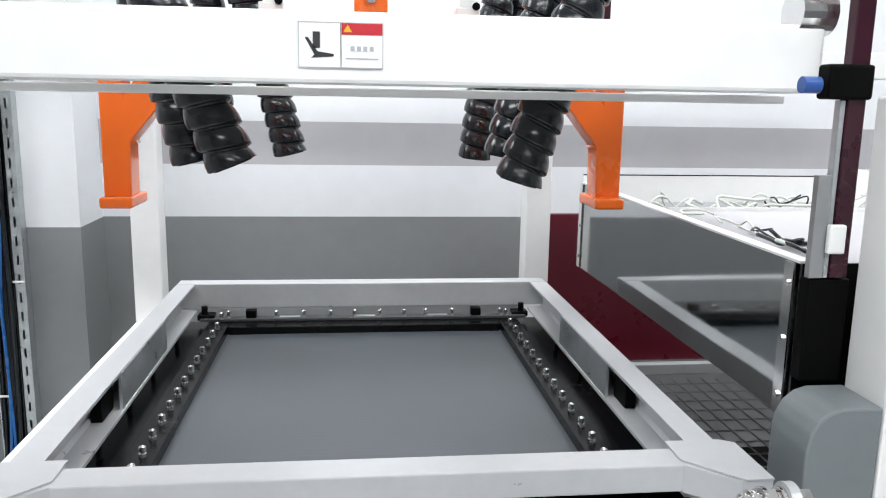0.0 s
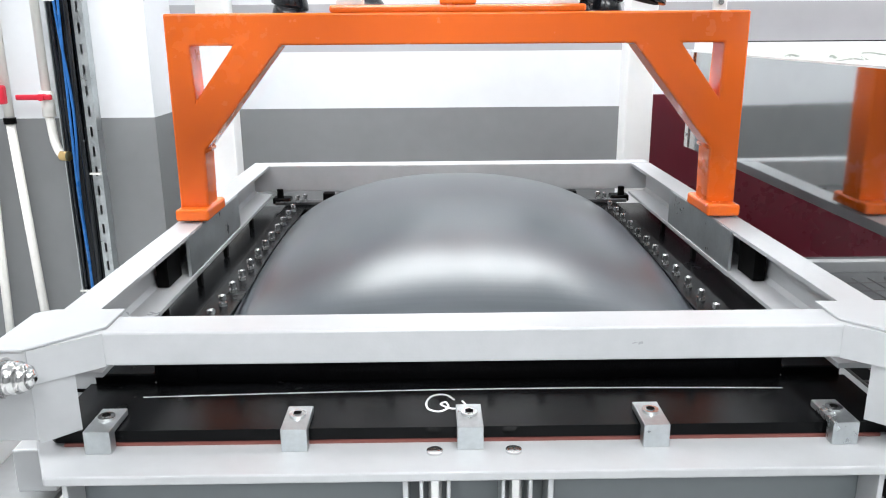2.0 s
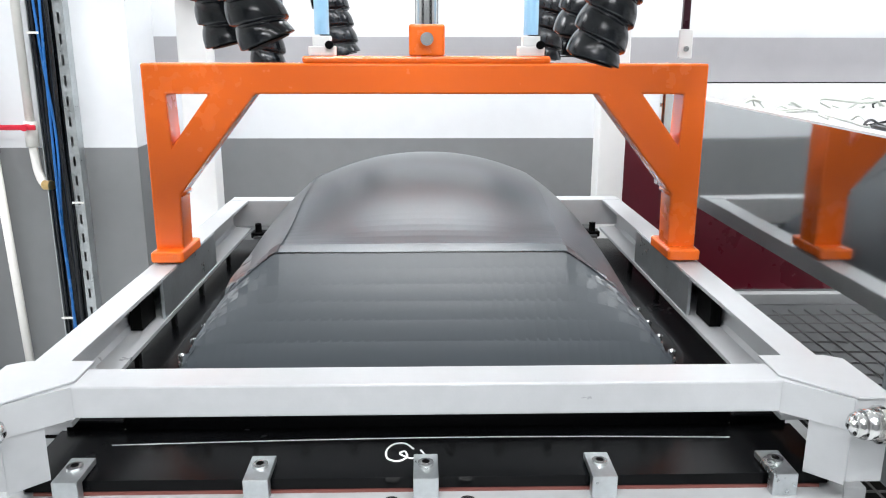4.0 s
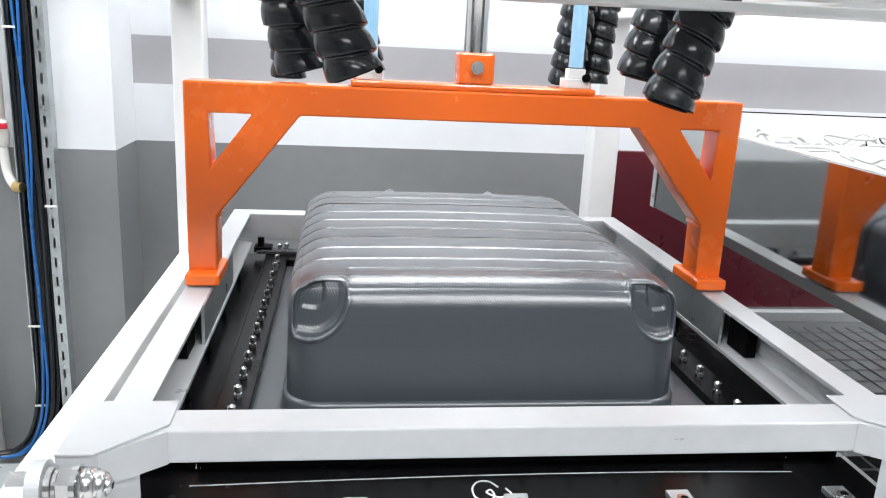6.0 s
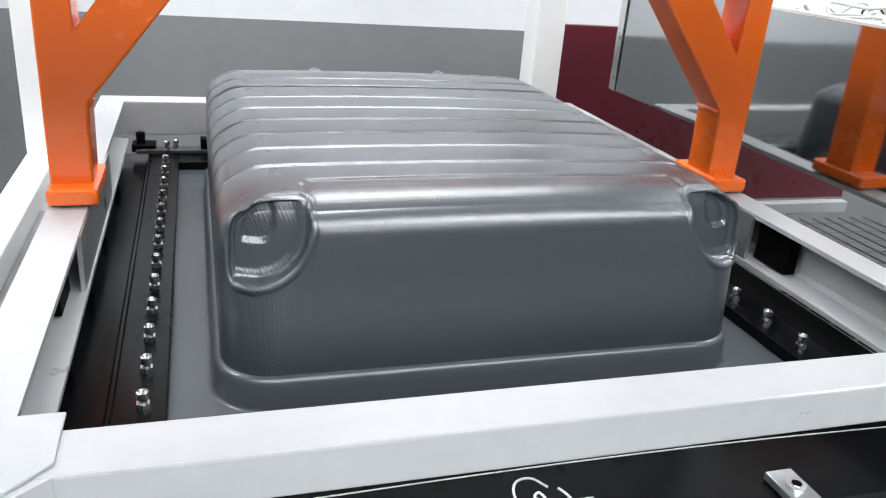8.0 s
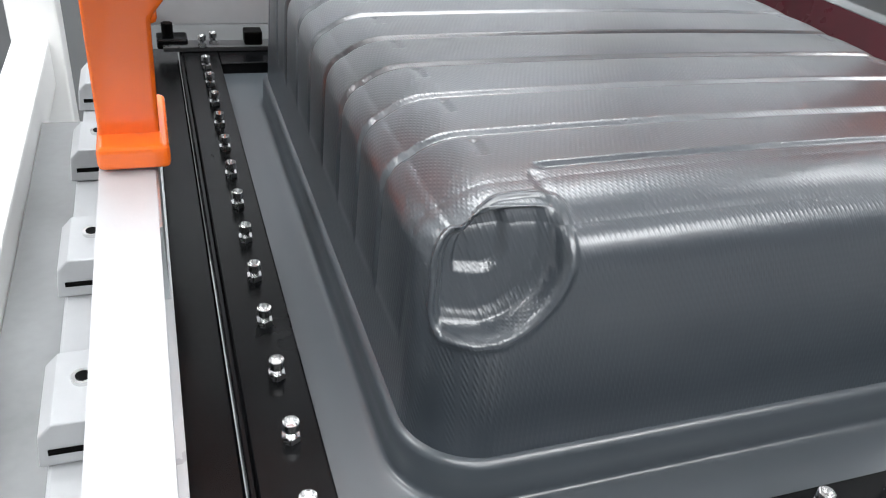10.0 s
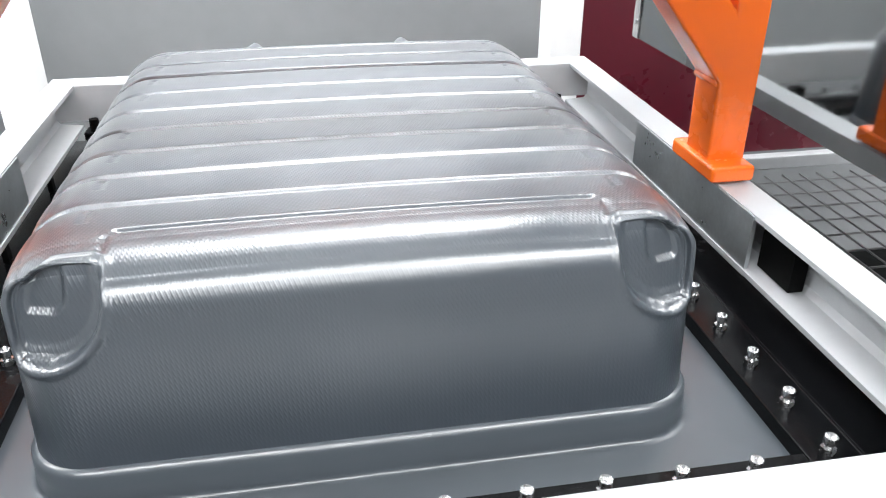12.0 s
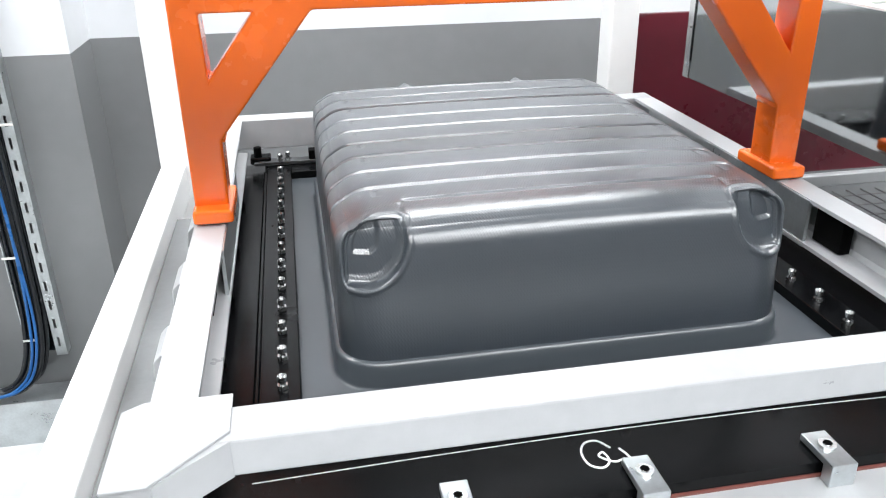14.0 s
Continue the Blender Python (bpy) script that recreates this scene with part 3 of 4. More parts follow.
def shell():
    s = thing("suitcase_shell", "dark grey grained plastic suitcase shell, freshly formed on its mould", "suitcase shell")
    bm = bmesh.new()
    z_low = 0.931
    R = 0.052
    bx, by = HALF_X, HALF_Y
    hz = CASE_TOP - z_low
    step = 0.003

    def warp(x, y, z):
        """x, y in the box, z from 0 to hz."""
        ix, iy = bx - R, by - R
        rz = 0.042
        cx, cy = min(max(x, -ix), ix), min(max(y, -iy), iy)
        dx, dy = x - cx, y - cy
        cz = min(z, hz - rz)
        dz = (z - cz) / rz * R
        v = Vector((dx, dy, dz))
        m = max(abs(dx), abs(dy), abs(dz))
        if m > 1e-9 and v.length > 1e-9:
            v = v * (m / v.length)
        n = Vector((dx, dy, dz))
        n = n.normalized() if n.length > 1e-9 else Vector((0, 0, 1))
        taper = 1 - 0.012 * (z / hz)
        px, py, pz = (cx + v.x) * taper + CX, (cy + v.y) * (1 - 0.035 * (z / hz)) + CY, z_low + cz + v.z / R * rz
        if dz > 0:
            pz -= (dz / R) ** 2 * (0.005 * (((px - CX) / bx) ** 2) + 0.003 * ((py - CY) / by) ** 4)
        return px, py, pz, n

    nx, ny, nz = int(2 * bx / step), int(2 * by / 0.0013), int(hz / step)
    cache = {}
    rims = ((bx - 0.079, -by, 0.13), (bx, -by + 0.019, 0.13), (bx - 0.03, -by + 0.032, hz), (bx - 0.03, -by, 0.095))

    def vert(i, j, k):
        key = (i, j, k)
        if key not in cache:
            x, y, z = -bx + 2 * bx * i / nx, -by + 2 * by * j / ny, hz * k / nz
            px, py, pz, n = warp(x, y, z)
            d = case_point(px, py, pz, n)
            p = Vector((px, py, pz))
            w = well(x, y, z, hz)
            if w:
                rim, cut, floor_cut, pocket = w
                sx = -1 if x < 0 else 1
                nw = Vector((sx * 0.14, -0.97, 0.16)).normalized()
                edge = min(Vector(warp(sx * a, b, c)[:3]).dot(nw) for a, b, c in rims)
                p += n * (d * (1 - cut) + rim)
                over = p.dot(nw) - edge
                p -= nw * (cut * max(0.8 * over - 0.001, 0.0) + 0.003 * floor_cut + 0.005 * pocket)
            else:
                p += n * d
            cache[key] = bm.verts.new(p)
        return cache[key]

    for i in range(nx):
        for j in range(ny):
            bm.faces.new((vert(i, j, nz), vert(i + 1, j, nz), vert(i + 1, j + 1, nz), vert(i, j + 1, nz)))
    for i in range(nx):
        for k in range(nz):
            bm.faces.new((vert(i, 0, k), vert(i + 1, 0, k), vert(i + 1, 0, k + 1), vert(i, 0, k + 1)))
            bm.faces.new((vert(i + 1, ny, k), vert(i, ny, k), vert(i, ny, k + 1), vert(i + 1, ny, k + 1)))
    for j in range(ny):
        for k in range(nz):
            bm.faces.new((vert(0, j + 1, k), vert(0, j, k), vert(0, j, k + 1), vert(0, j + 1, k + 1)))
            bm.faces.new((vert(nx, j, k), vert(nx, j + 1, k), vert(nx, j + 1, k + 1), vert(nx, j, k + 1)))
    part("shell_body", bm, SHELL, s, "ribbed grey shell body with wheel wells", smooth=True)
    # lower band, fillet and flat flange, as rings of a rounded rectangle
    prof = [(-0.004, 0.934), (0.001, 0.9335), (0.0045, 0.931), (0.006, 0.928), (0.0064, 0.915), (0.0068, 0.9025), (0.0076, 0.8993), (0.0098, 0.8975), (0.0135, 0.8968), (0.022, 0.8962)]
    bm = bmesh.new()
    rings = []
    for off, z in prof:
        ring = []
        for qx, qy, a0 in ((1, 1, 0), (-1, 1, 90), (-1, -1, 180), (1, -1, 270)):
            for k in range(13):
                a = radians(a0 + 90 * k / 12)
                ring.append(bm.verts.new((CX + qx * (bx - R) + (R + off) * math.cos(a), CY + qy * (by - R) + (R + off) * math.sin(a), z)))
        rings.append(ring)
    ring = []
    for v in rings[-1]:
        ring.append(bm.verts.new((min(max(CX + (v.co.x - CX) * 1.35, -0.349), 0.349), min(max(CY + (v.co.y - CY) * 1.4, -0.364), 0.4935), 0.8962)))
    rings.append(ring)
    for a, b in zip(rings, rings[1:]):
        for k in range(len(a)):
            f = bm.faces.new((a[k], a[(k + 1) % len(a)], b[(k + 1) % len(a)], b[k]))
    bmesh.ops.recalc_face_normals(bm, faces=bm.faces[:])
    part("shell_flange", bm, PLASTIC, s, "stepped lower band and flat flange", smooth=True)
    return s


def leaf(a, b, a0, a1, b0, b1, big, small):
    """Signed distance to a leaf: a box with two opposite corners rounded wide, two of them tight."""
    ca, cb, ha, hb = (a0 + a1) / 2, (b0 + b1) / 2, (a1 - a0) / 2, (b1 - b0) / 2
    u, v = a - ca, b - cb
    r = small if u * v > 0 else big
    qx, qy = abs(u) - ha + r, abs(v) - hb + r
    return min(max(qx, qy), 0.0) + math.hypot(max(qx, 0.0), max(qy, 0.0)) - r


def well(x, y, z, hz):
    """The leaf-shaped wheel wells at the two front upper corners: rim, cut, floor and pocket shares; a runs round the corner, b upwards."""
    bx, by = HALF_X, HALF_Y
    if y > -by + 0.12 or abs(x) < bx - 0.16 or z < 0.07:
        return None
    fx, fy = bx - abs(x), y + by
    if z < hz - 1e-6:
        a, b = (fx, z) if fy < 1e-6 else (-fy, z)
    else:
        q = (min(fx, fy) / max(fx, fy, 1e-6)) ** 4
        a, b = (fx if fy < fx else -fy) * (1 - q), hz + min(fx, fy)
    d = leaf(a, b, -0.020, 0.081, 0.092, hz + 0.034, 0.056, 0.016)
    if d > 0.008:
        return None
    rim = 0.0026 * (1 - smooth01(0.0, 0.0038, abs(d - 0.003)))
    floor_cut = smooth01(0.009, 0.0125, -d)
    e = leaf(a, b, 0.003, 0.047, 0.130, hz + 0.022, 0.016, 0.006)
    return rim, smooth01(0.0, 0.0045, -d), floor_cut, floor_cut * smooth01(0.0, 0.0035, -e)


SX0, SX1, SY0, SY1 = -0.344, 0.344, -0.361, 0.492
SHEET_NX, SHEET_NY = 48, 62
FULL = 0.30


def dome_at(x, y, h):
    u = (x - (SX0 + SX1) / 2) / ((SX1 - SX0) / 2)
    v = (y - (SY0 + SY1) / 2) / ((SY1 - SY0) / 2)
    u, v = min(abs(u), 1.0), min(abs(v), 1.0)
    return h * (1 - u**2.1) ** 0.55 * (1 - v**2.2) ** 0.6


MX0, MX1, MY0, MY1 = CX - 0.288, CX + 0.288, -0.296, 0.424


def arc_map(old, new_line, a, b):
    """Carries a place on one profile to the place at the same share of another profile's length."""
    n = 240
    xs = [a + (b - a) * k / n for k in range(n + 1)]

    def lengths(f):
        z = [f(x) for x in xs]
        out = [0.0]
        for k in range(n):
            out.append(out[-1] + math.hypot(xs[k + 1] - xs[k], z[k + 1] - z[k]))
        return [v / out[-1] for v in out]

    la, lb, xa = np.array(lengths(old)), np.array(lengths(new_line)), np.array(xs)
    known = {}

    def carry(x):
        if x not in known:
            known[x] = float(np.interp(np.interp(x, xa, la), lb, xa))
        return known[x]

    return carry


def tent(x, y, h):
    """The skin stretched from the clamped edge over the raised mould, with the rest of the dome standing over it."""
    # sharp over the near edge of the mould, rounded over its sides and far end
    far = 1e-6
    tx = max(min((x - SX0) / (MX0 + 0.09 - SX0), (SX1 - x) / (SX1 - MX1 + 0.09), 1.0), far) ** 0.5
    ty = max(min((SY1 - y) / (SY1 - MY1 + 0.08), 1.0), far) ** 0.5
    tf = max(min((y - SY0) / (MY0 - SY0), 1.0), far) ** 0.72
    a = 0.211 * (tx**-5 + ty**-5 + tf**-5 - 2) ** -0.2
    return (a**9 + dome_at(x, y, h) ** 9) ** (1 / 9)


def hugged(x, y):
    """The skin drawn tight on the mould, just inside the finished shell."""
    t = min(x - MX0 - 0.03, MX1 - 0.03 - x, y - MY0 - 0.06, MY1 - 0.06 - y)
    return -0.006 + 0.165 * smooth01(0.0, 0.012, t)


MID_Y = (SY0 + SY1) / 2
SHAPES = [tent, lambda x, y, b: hugged(x, y)]
MAPS = []
for shape in SHAPES:
    MAPS.append((
        arc_map(lambda x: dome_at(x, MID_Y, FULL), lambda x: shape(x, MID_Y, FULL), SX0, SX1),
        arc_map(lambda y: dome_at(0, y, FULL), lambda y: shape(0, y, FULL), SY0, SY1),
    ))


def skin(x, y, h, pull, hug):
    """A place of the flat sheet, carried to the dome, then to the tent over the mould, then on to the mould."""
    p = Vector((x, y, dome_at(x, y, h)))
    if pull > 0:
        qx, qy = MAPS[0][0](x), MAPS[0][1](y)
        p = p.lerp(Vector((qx, qy, tent(qx, qy, h))), pull)
    if hug > 0:
        qx, qy = MAPS[1][0](x), MAPS[1][1](y)
        p = p.lerp(Vector((qx, qy, hugged(qx, qy))), hug)
    return p


def sheet():
    """The hot plastic sheet in small rigid pieces of one domed skin."""
    s = thing("plastic_sheet", "hot dark grey plastic sheet, blown into a dome", "plastic sheet")
    pieces = []
    dx, dy = (SX1 - SX0) / SHEET_NX, (SY1 - SY0) / SHEET_NY
    for i in range(SHEET_NX):
        for j in range(SHEET_NY):
            cx, cy = SX0 + (i + 0.5) * dx, SY0 + (j + 0.5) * dy
            cz = dome_at(cx, cy, FULL)
            nrm = sheet_normal(cx, cy, FULL)
            turn = Vector((0, 0, 1)).rotation_difference(nrm).to_matrix().to_4x4()
            back = (Matrix.Translation((cx, cy, cz)) @ turn).inverted()
            k = 2
            # each piece is as wide as the widest place it is carried to
            wx, wy = 1.06, 1.06
            for p in (0.5, 1.0):
                ax = (skin(cx + dx / 2, cy, FULL, p, 0) - skin(cx - dx / 2, cy, FULL, p, 0)).length
                ay = (skin(cx, cy + dy / 2, FULL, p, 0) - skin(cx, cy - dy / 2, FULL, p, 0)).length
                wx = max(wx, 1.12 * ax / (skin(cx + dx / 2, cy, FULL, 0, 0) - skin(cx - dx / 2, cy, FULL, 0, 0)).length)
                wy = max(wy, 1.12 * ay / (skin(cx, cy + dy / 2, FULL, 0, 0) - skin(cx, cy - dy / 2, FULL, 0, 0)).length)
            wx, wy = min(wx, 3.5), min(wy, 3.5)
            half_turn = Vector((0, 0, 1)).rotation_difference(sheet_normal(cx, cy, FULL * 0.5)).to_matrix().inverted()
            verts, normals = [], []
            for a in range(k + 1):
                for b in range(k + 1):
                    x = min(max(cx + dx * wx * (a / k - 0.5), SX0), SX1)
                    y = min(max(cy + dy * wy * (b / k - 0.5), SY0), SY1)
                    verts.append(back @ Vector((x, y, dome_at(x, y, FULL))))
                    normals.append((half_turn @ sheet_normal(x, y, FULL * 0.5)).normalized())
            faces = [(a * (k + 1) + b, (a + 1) * (k + 1) + b, (a + 1) * (k + 1) + b + 1, a * (k + 1) + b + 1) for a in range(k) for b in range(k)]
            me = bpy.data.meshes.new("sheet_piece")
            me.from_pydata([tuple(v) for v in verts], [], faces)
            for p in me.polygons:
                p.use_smooth = True
            me.normals_split_custom_set_from_vertices([tuple(v) for v in normals])
            me.materials.append(PLASTIC)
            o = new("sheet_piece", me)
            o.parent = s
            pieces.append((o, cx, cy))
    return s, pieces


def sheet_normal(x, y, h):
    e = 0.002
    x, y = min(max(x, SX0 + 0.004), SX1 - 0.004), min(max(y, SY0 + 0.004), SY1 - 0.004)
    gx = (dome_at(x + e, y, h) - dome_at(x - e, y, h)) / (2 * e)
    gy = (dome_at(x, y + e, h) - dome_at(x, y - e, h)) / (2 * e)
    return Vector((-gx, -gy, 1)).normalized()


machine_frame()
table()
BED = bed()
bolts(BED)
clamp_frame()
BRIDGE = bridge()
hose((-0.207, -0.275, 1.378), (-0.40, -0.28, 1.80))
hose((-0.277, -0.175, 1.376), (-0.41, -0.18, 1.80))
hose((0.219, -0.26, 1.354), (0.375, -0.26, 1.80))
hose((0.220, -0.145, 1.384), (0.33, -0.14, 1.80))
hose((-0.172, 0.36, 1.352), (-0.30, 0.36, 1.80))
hose((-0.335, 0.40, 1.335), (-0.36, 0.40, 1.80))
hose((0.245, 0.36, 1.345), (0.31, 0.36, 1.80))
hose((0.32, 0.42, 1.350), (0.37, 0.42, 1.80))
SHELL_OB = shell()
SHEET, PIECES = sheet()


# ---- beside the machine ----
def heater():
    h = thing("heater_box", "polished stainless heater box drawn aside, with wires on top", "heater")
    y0, y1, x0, x1, z0, z1 = -0.43, 0.66, 0.59, 1.35, 1.03, 1.258
    bm = bmesh.new()
    rows = []
    for i in range(61):
        y = y0 + (y1 - y0) * i / 60
        bow = 0.0025 * smooth01(0.0, 1.0, (y - 0.1) / 0.6) ** 2 + 0.0004 * math.sin(9 * y + 1)
        rows.append([bm.verts.new((x0 - bow + 0.0003 * math.sin(14 * z + 5 * y), y, z)) for z in (z0, z0 + 0.06, z0 + 0.12, z0 + 0.18, z1)])
    for a, b in zip(rows, rows[1:]):
        for k in range(4):
            bm.faces.new((a[k], a[k + 1], b[k + 1], b[k]))
    part("panel_core", box(x0 + 0.002, y0 + 0.001, z0 + 0.001, x0 + 0.004, y1 - 0.001, z1 - 0.001), GALV, h)
    part("side_panel", bm, MIRROR, h, "mirror-polished, slightly bowed stainless side panel", smooth=True)
    part("back_panel", box(x0 + 0.0045, y1 - 0.004, z0, x1, y1, z1 + 0.022), WHITE, h)
    # black strip drawn for the shadow line on the back panel's top edge
    part("back_edge_shadow", box(x0 + 0.0045, y1 - 0.004, z1 + 0.0225, x1, y1 + 0.004, z1 + 0.025), DULLBLACK, h, "thin black strip standing in for the shadow along the top edge")
    part("front_panel", box(x0 + 0.0045, y0, z0, x1, y0 + 0.004, z1), DULLBLACK, h, "dark front panel")
    part("far_panel", box(x1 - 0.004, y0 + 0.0045, z0, x1, y1 - 0.0045, z1 + 0.05), WHITE, h)
    part("top_tray", box(x0 + 0.0045, y0 + 0.0045, z1 - 0.055, x1 - 0.0045, y1 - 0.0045, z1 - 0.05), STRIP, h, "grey top tray")
    part("cover_sheet", box(x0 + 0.03, y0 + 0.05, z1 - 0.0495, x1 - 0.0045, 0.196, z1 - 0.012), WALLPALE, h, "pale cover sheet")
    part("divider", box(x0 + 0.0045, 0.197, z1 - 0.0495, x1 - 0.0045, 0.2, z1 - 0.004), WHITE, h, "white tray divider")
    part("rim", box(x0 - 0.001, y0 - 0.001, z1 + 0.0005, x0 + 0.022, y1 - 0.005, z1 + 0.004), WHITE, h, "white folded rim")
    for yy in (y0 + 0.006, y1 - 0.03):
        xs = x0 - 0.003
        part("corner_strip", box(xs - 0.003, yy, z0, xs - 0.0005, yy + 0.024, z1), STEEL, h, "steel corner strip")
        for zz in (z0 + 0.03, z0 + 0.115, z1 - 0.03):
            part("screw", cyl((xs - 0.003, yy + 0.012, zz), (xs - 0.006, yy + 0.012, zz), 0.005, segs=10), STEEL, h)
    rnd = random.Random(4)
    # tangles of heater wire: one behind the divider, one along the near edge
    for n in range(17):
        far = n < 11
        cx, cy = (rnd.uniform(0.68, 1.2), rnd.uniform(0.26, 0.40)) if far else (rnd.uniform(0.645, 0.70), rnd.uniform(-0.33, 0.12))
        low = z1 - 0.042 if far else z1 - 0.008
        a0 = rnd.uniform(0, 6.28)
        c = []
        for k in range(7):
            a = a0 + k * 0.85
            ra, rb = (rnd.uniform(0.03, 0.09), rnd.uniform(0.02, 0.05)) if far else (rnd.uniform(0.01, 0.03), rnd.uniform(0.03, 0.09))
            c.append((max(cx + ra * math.cos(a), x0 + 0.034), cy + rb * math.sin(a), low + rnd.uniform(0, 0.05 if far else 0.016)))
        part("wire", tube_mesh(curve_points(c, 6), rnd.choice((0.0022, 0.003, 0.0036)), 7), WIRE if rnd.random() < 0.85 else RUBBER, h, "heater wire", smooth=True)
    return h


def red_screen():
    r = thing("red_screen", "dark red painted steel screen beside the rear post", "screen")
    part("plate", box(0.562, 0.93, 0.655, 1.6, 0.95, 1.135, 0.002), MAROON, r)
    part("foot_rail", box(0.562, 0.90, 0.615, 1.6, 0.93, 0.65, 0.003), SILVER, r, "grey lower rail")
    return r


def grating():
    g = thing("floor_grating", "steel mesh grating walkway beside the table", "grating")
    x0, x1, y0, y1, z = 0.56, 1.7, -0.9, 0.89, 0.60
    me_x = box(0, -0.0012, -0.002, x1 - x0, 0.0012, 0.002)
    me_y = box(-0.0012, y0, -0.002, 0.0012, y1, 0.002)
    mx, my = bpy.data.meshes.new("bar"), bpy.data.meshes.new("bar")
    me_x.to_mesh(mx), me_y.to_mesh(my)
    me_x.free(), me_y.free()
    mx.materials.append(GRATE), my.materials.append(GRATE)
    n = int((y1 - y0) / 0.073)
    for i in range(n + 1):
        o = new("bar", mx)
        o.location, o.parent = (x0, y0 + i * 0.073, z), g
    n = int((x1 - x0) / 0.048)
    for i in range(n + 1):
        o = new("bar", my)
        o.location, o.parent = (x0 + i * 0.048, 0, z + 0.002), g
    # added black sheet in place of the deep shade under the mesh
    part("pit_shade", box(x0, y0, z - 0.25, x1, y1, z - 0.24), DULLBLACK, g, "added black sheet standing in for the shade of the pit below the mesh")
    return g


def oven_mount():
    m = thing("heater_carriage", "carriage post with a dark guide rail and a grey cover", "carriage")
    part("post", box(0.648, -0.56, 0.3, 0.74, -0.47, 1.49, 0.004), WHITE, m, "white carriage post")
    part("guide_rail", box(0.612, -0.465, 1.245, 0.638, -0.445, 1.75, 0.002), DARKSTEEL, m, "dark guide rail")
    part("steel_strip", box(0.604, -0.462, 1.245, 0.6115, -0.448, 1.484, 0.001), GALV, m)
    part("steel_strip", box(0.583, -0.464, 1.245, 0.603, -0.452, 1.385, 0.001), STRIP, m)
    part("clamp_block", box(0.578, -0.475, 1.485, 0.64, -0.444, 1.53, 0.004), DULLBLACK, m, "black clamp block")
    part("sensor", cyl((0.548, -0.46, 1.503), (0.572, -0.46, 1.503), 0.011), NAVY, m, "small blue sensor")
    part("roller", cyl((0.56, -0.40, 1.60), (0.61, -0.40, 1.60), 0.03), STEEL, m, "steel roller")
    part("grey_cover", prism([(0.545, 0.86), (0.545, 1.04), (0.549, 1.06), (0.558, 1.077), (0.572, 1.089), (0.59, 1.095), (0.646, 1.095), (0.646, 0.86)], "y", -0.56, -0.47, 0.004), GREYBOX, m, "rounded grey cover")
    part("black_block", box(0.586, -0.462, 1.096, 0.646, -0.436, 1.243, 0.003), DULLBLACK, m, "black drive block")
    part("switch_box", box(0.60, -0.475, 1.28, 0.625, -0.4655, 1.32, 0.003), WHITE, m)
    return m


def cable_run():
    c = thing("cable_run", "bundle of black and blue cables tied to a slotted metal strip", "cables")
    y = 1.075
    rnd = random.Random(7)
    part("slotted_strip", slotted(), GALV, c, "slotted zinc strip")
    part("edge_strip", box(-1.149, 1.07, 0.2, -1.146, 1.1295, 2.6), GALV, c, "zinc edge strip")
    part("backing", box(-1.1455, 1.122, 0.2, -1.085, 1.126, 2.6), RUBBER, c, "dark backing")
    cols = [RUBBER, RUBBER, RUBBER, RUBBER, RUBBER, RUBBER, RUBBER, RUBBER, BLUE, BLUE]
    for k, mt in enumerate(cols):
        x = -1.139 + 0.0075 * k if mt == RUBBER else (-1.118, -1.106)[k - 8]
        yy = y + rnd.uniform(0.005, 0.03) if mt == RUBBER else y - 0.004
        w = 0.004 if mt == RUBBER else 0.014
        pts = [(x + rnd.uniform(-w, w), yy + rnd.uniform(-0.006, 0.006), z) for z in (2.6, 1.9, 1.4, 1.1, 0.85, 0.6)]
        pts += [(x - 0.002, yy - 0.01, 0.36), (x - 0.015, yy - 0.03, 0.22), (x - 0.06, yy - 0.04, 0.14), (x - 0.16, yy - 0.05, 0.115), (x - 0.5, yy - 0.05, 0.11)]
        part("cable", tube_mesh(curve_points(pts, 6), 0.0075 if mt != BLUE else 0.0042, 8), mt, c, "blue air line" if mt == BLUE else "", smooth=True)
    for z, q in ((0.27, -1.15), (0.53, -1.15), (0.9, -1.075), (1.4, -1.15)):
        part("cable_tie", box(q, y - 0.016, z, q + 0.035, y - 0.013, z + 0.006), PIPE, c, "white cable tie")
    t = thing("cable_tray", "pale metal cable tray low on the wall", "cable tray")
    part("tray_floor", box(-2.2, 0.95, 0.085, -0.95, 1.12, 0.09), GALV, t)
    part("tray_side", box(-2.2, 0.945, 0.0, -0.95, 0.949, 0.14), GALV, t, "slotted tray side")
    return c


def slotted():
    bm = bmesh.new()
    x0, x1, y0 = -1.08, -1.053, 1.09
    z = 0.2
    while z < 2.6:
        add_box(bm, x0, y0, z, x1, y0 + 0.004, z + 0.03)
        add_box(bm, x0, y0, z + 0.03, x0 + 0.01, y0 + 0.004, z + 0.06)
        add_box(bm, x1 - 0.01, y0, z + 0.03, x1, y0 + 0.004, z + 0.06)
        z += 0.06
    add_box(bm, x1, y0, 0.2, x1 + 0.003, y0 + 0.039, 2.6)
    return bm


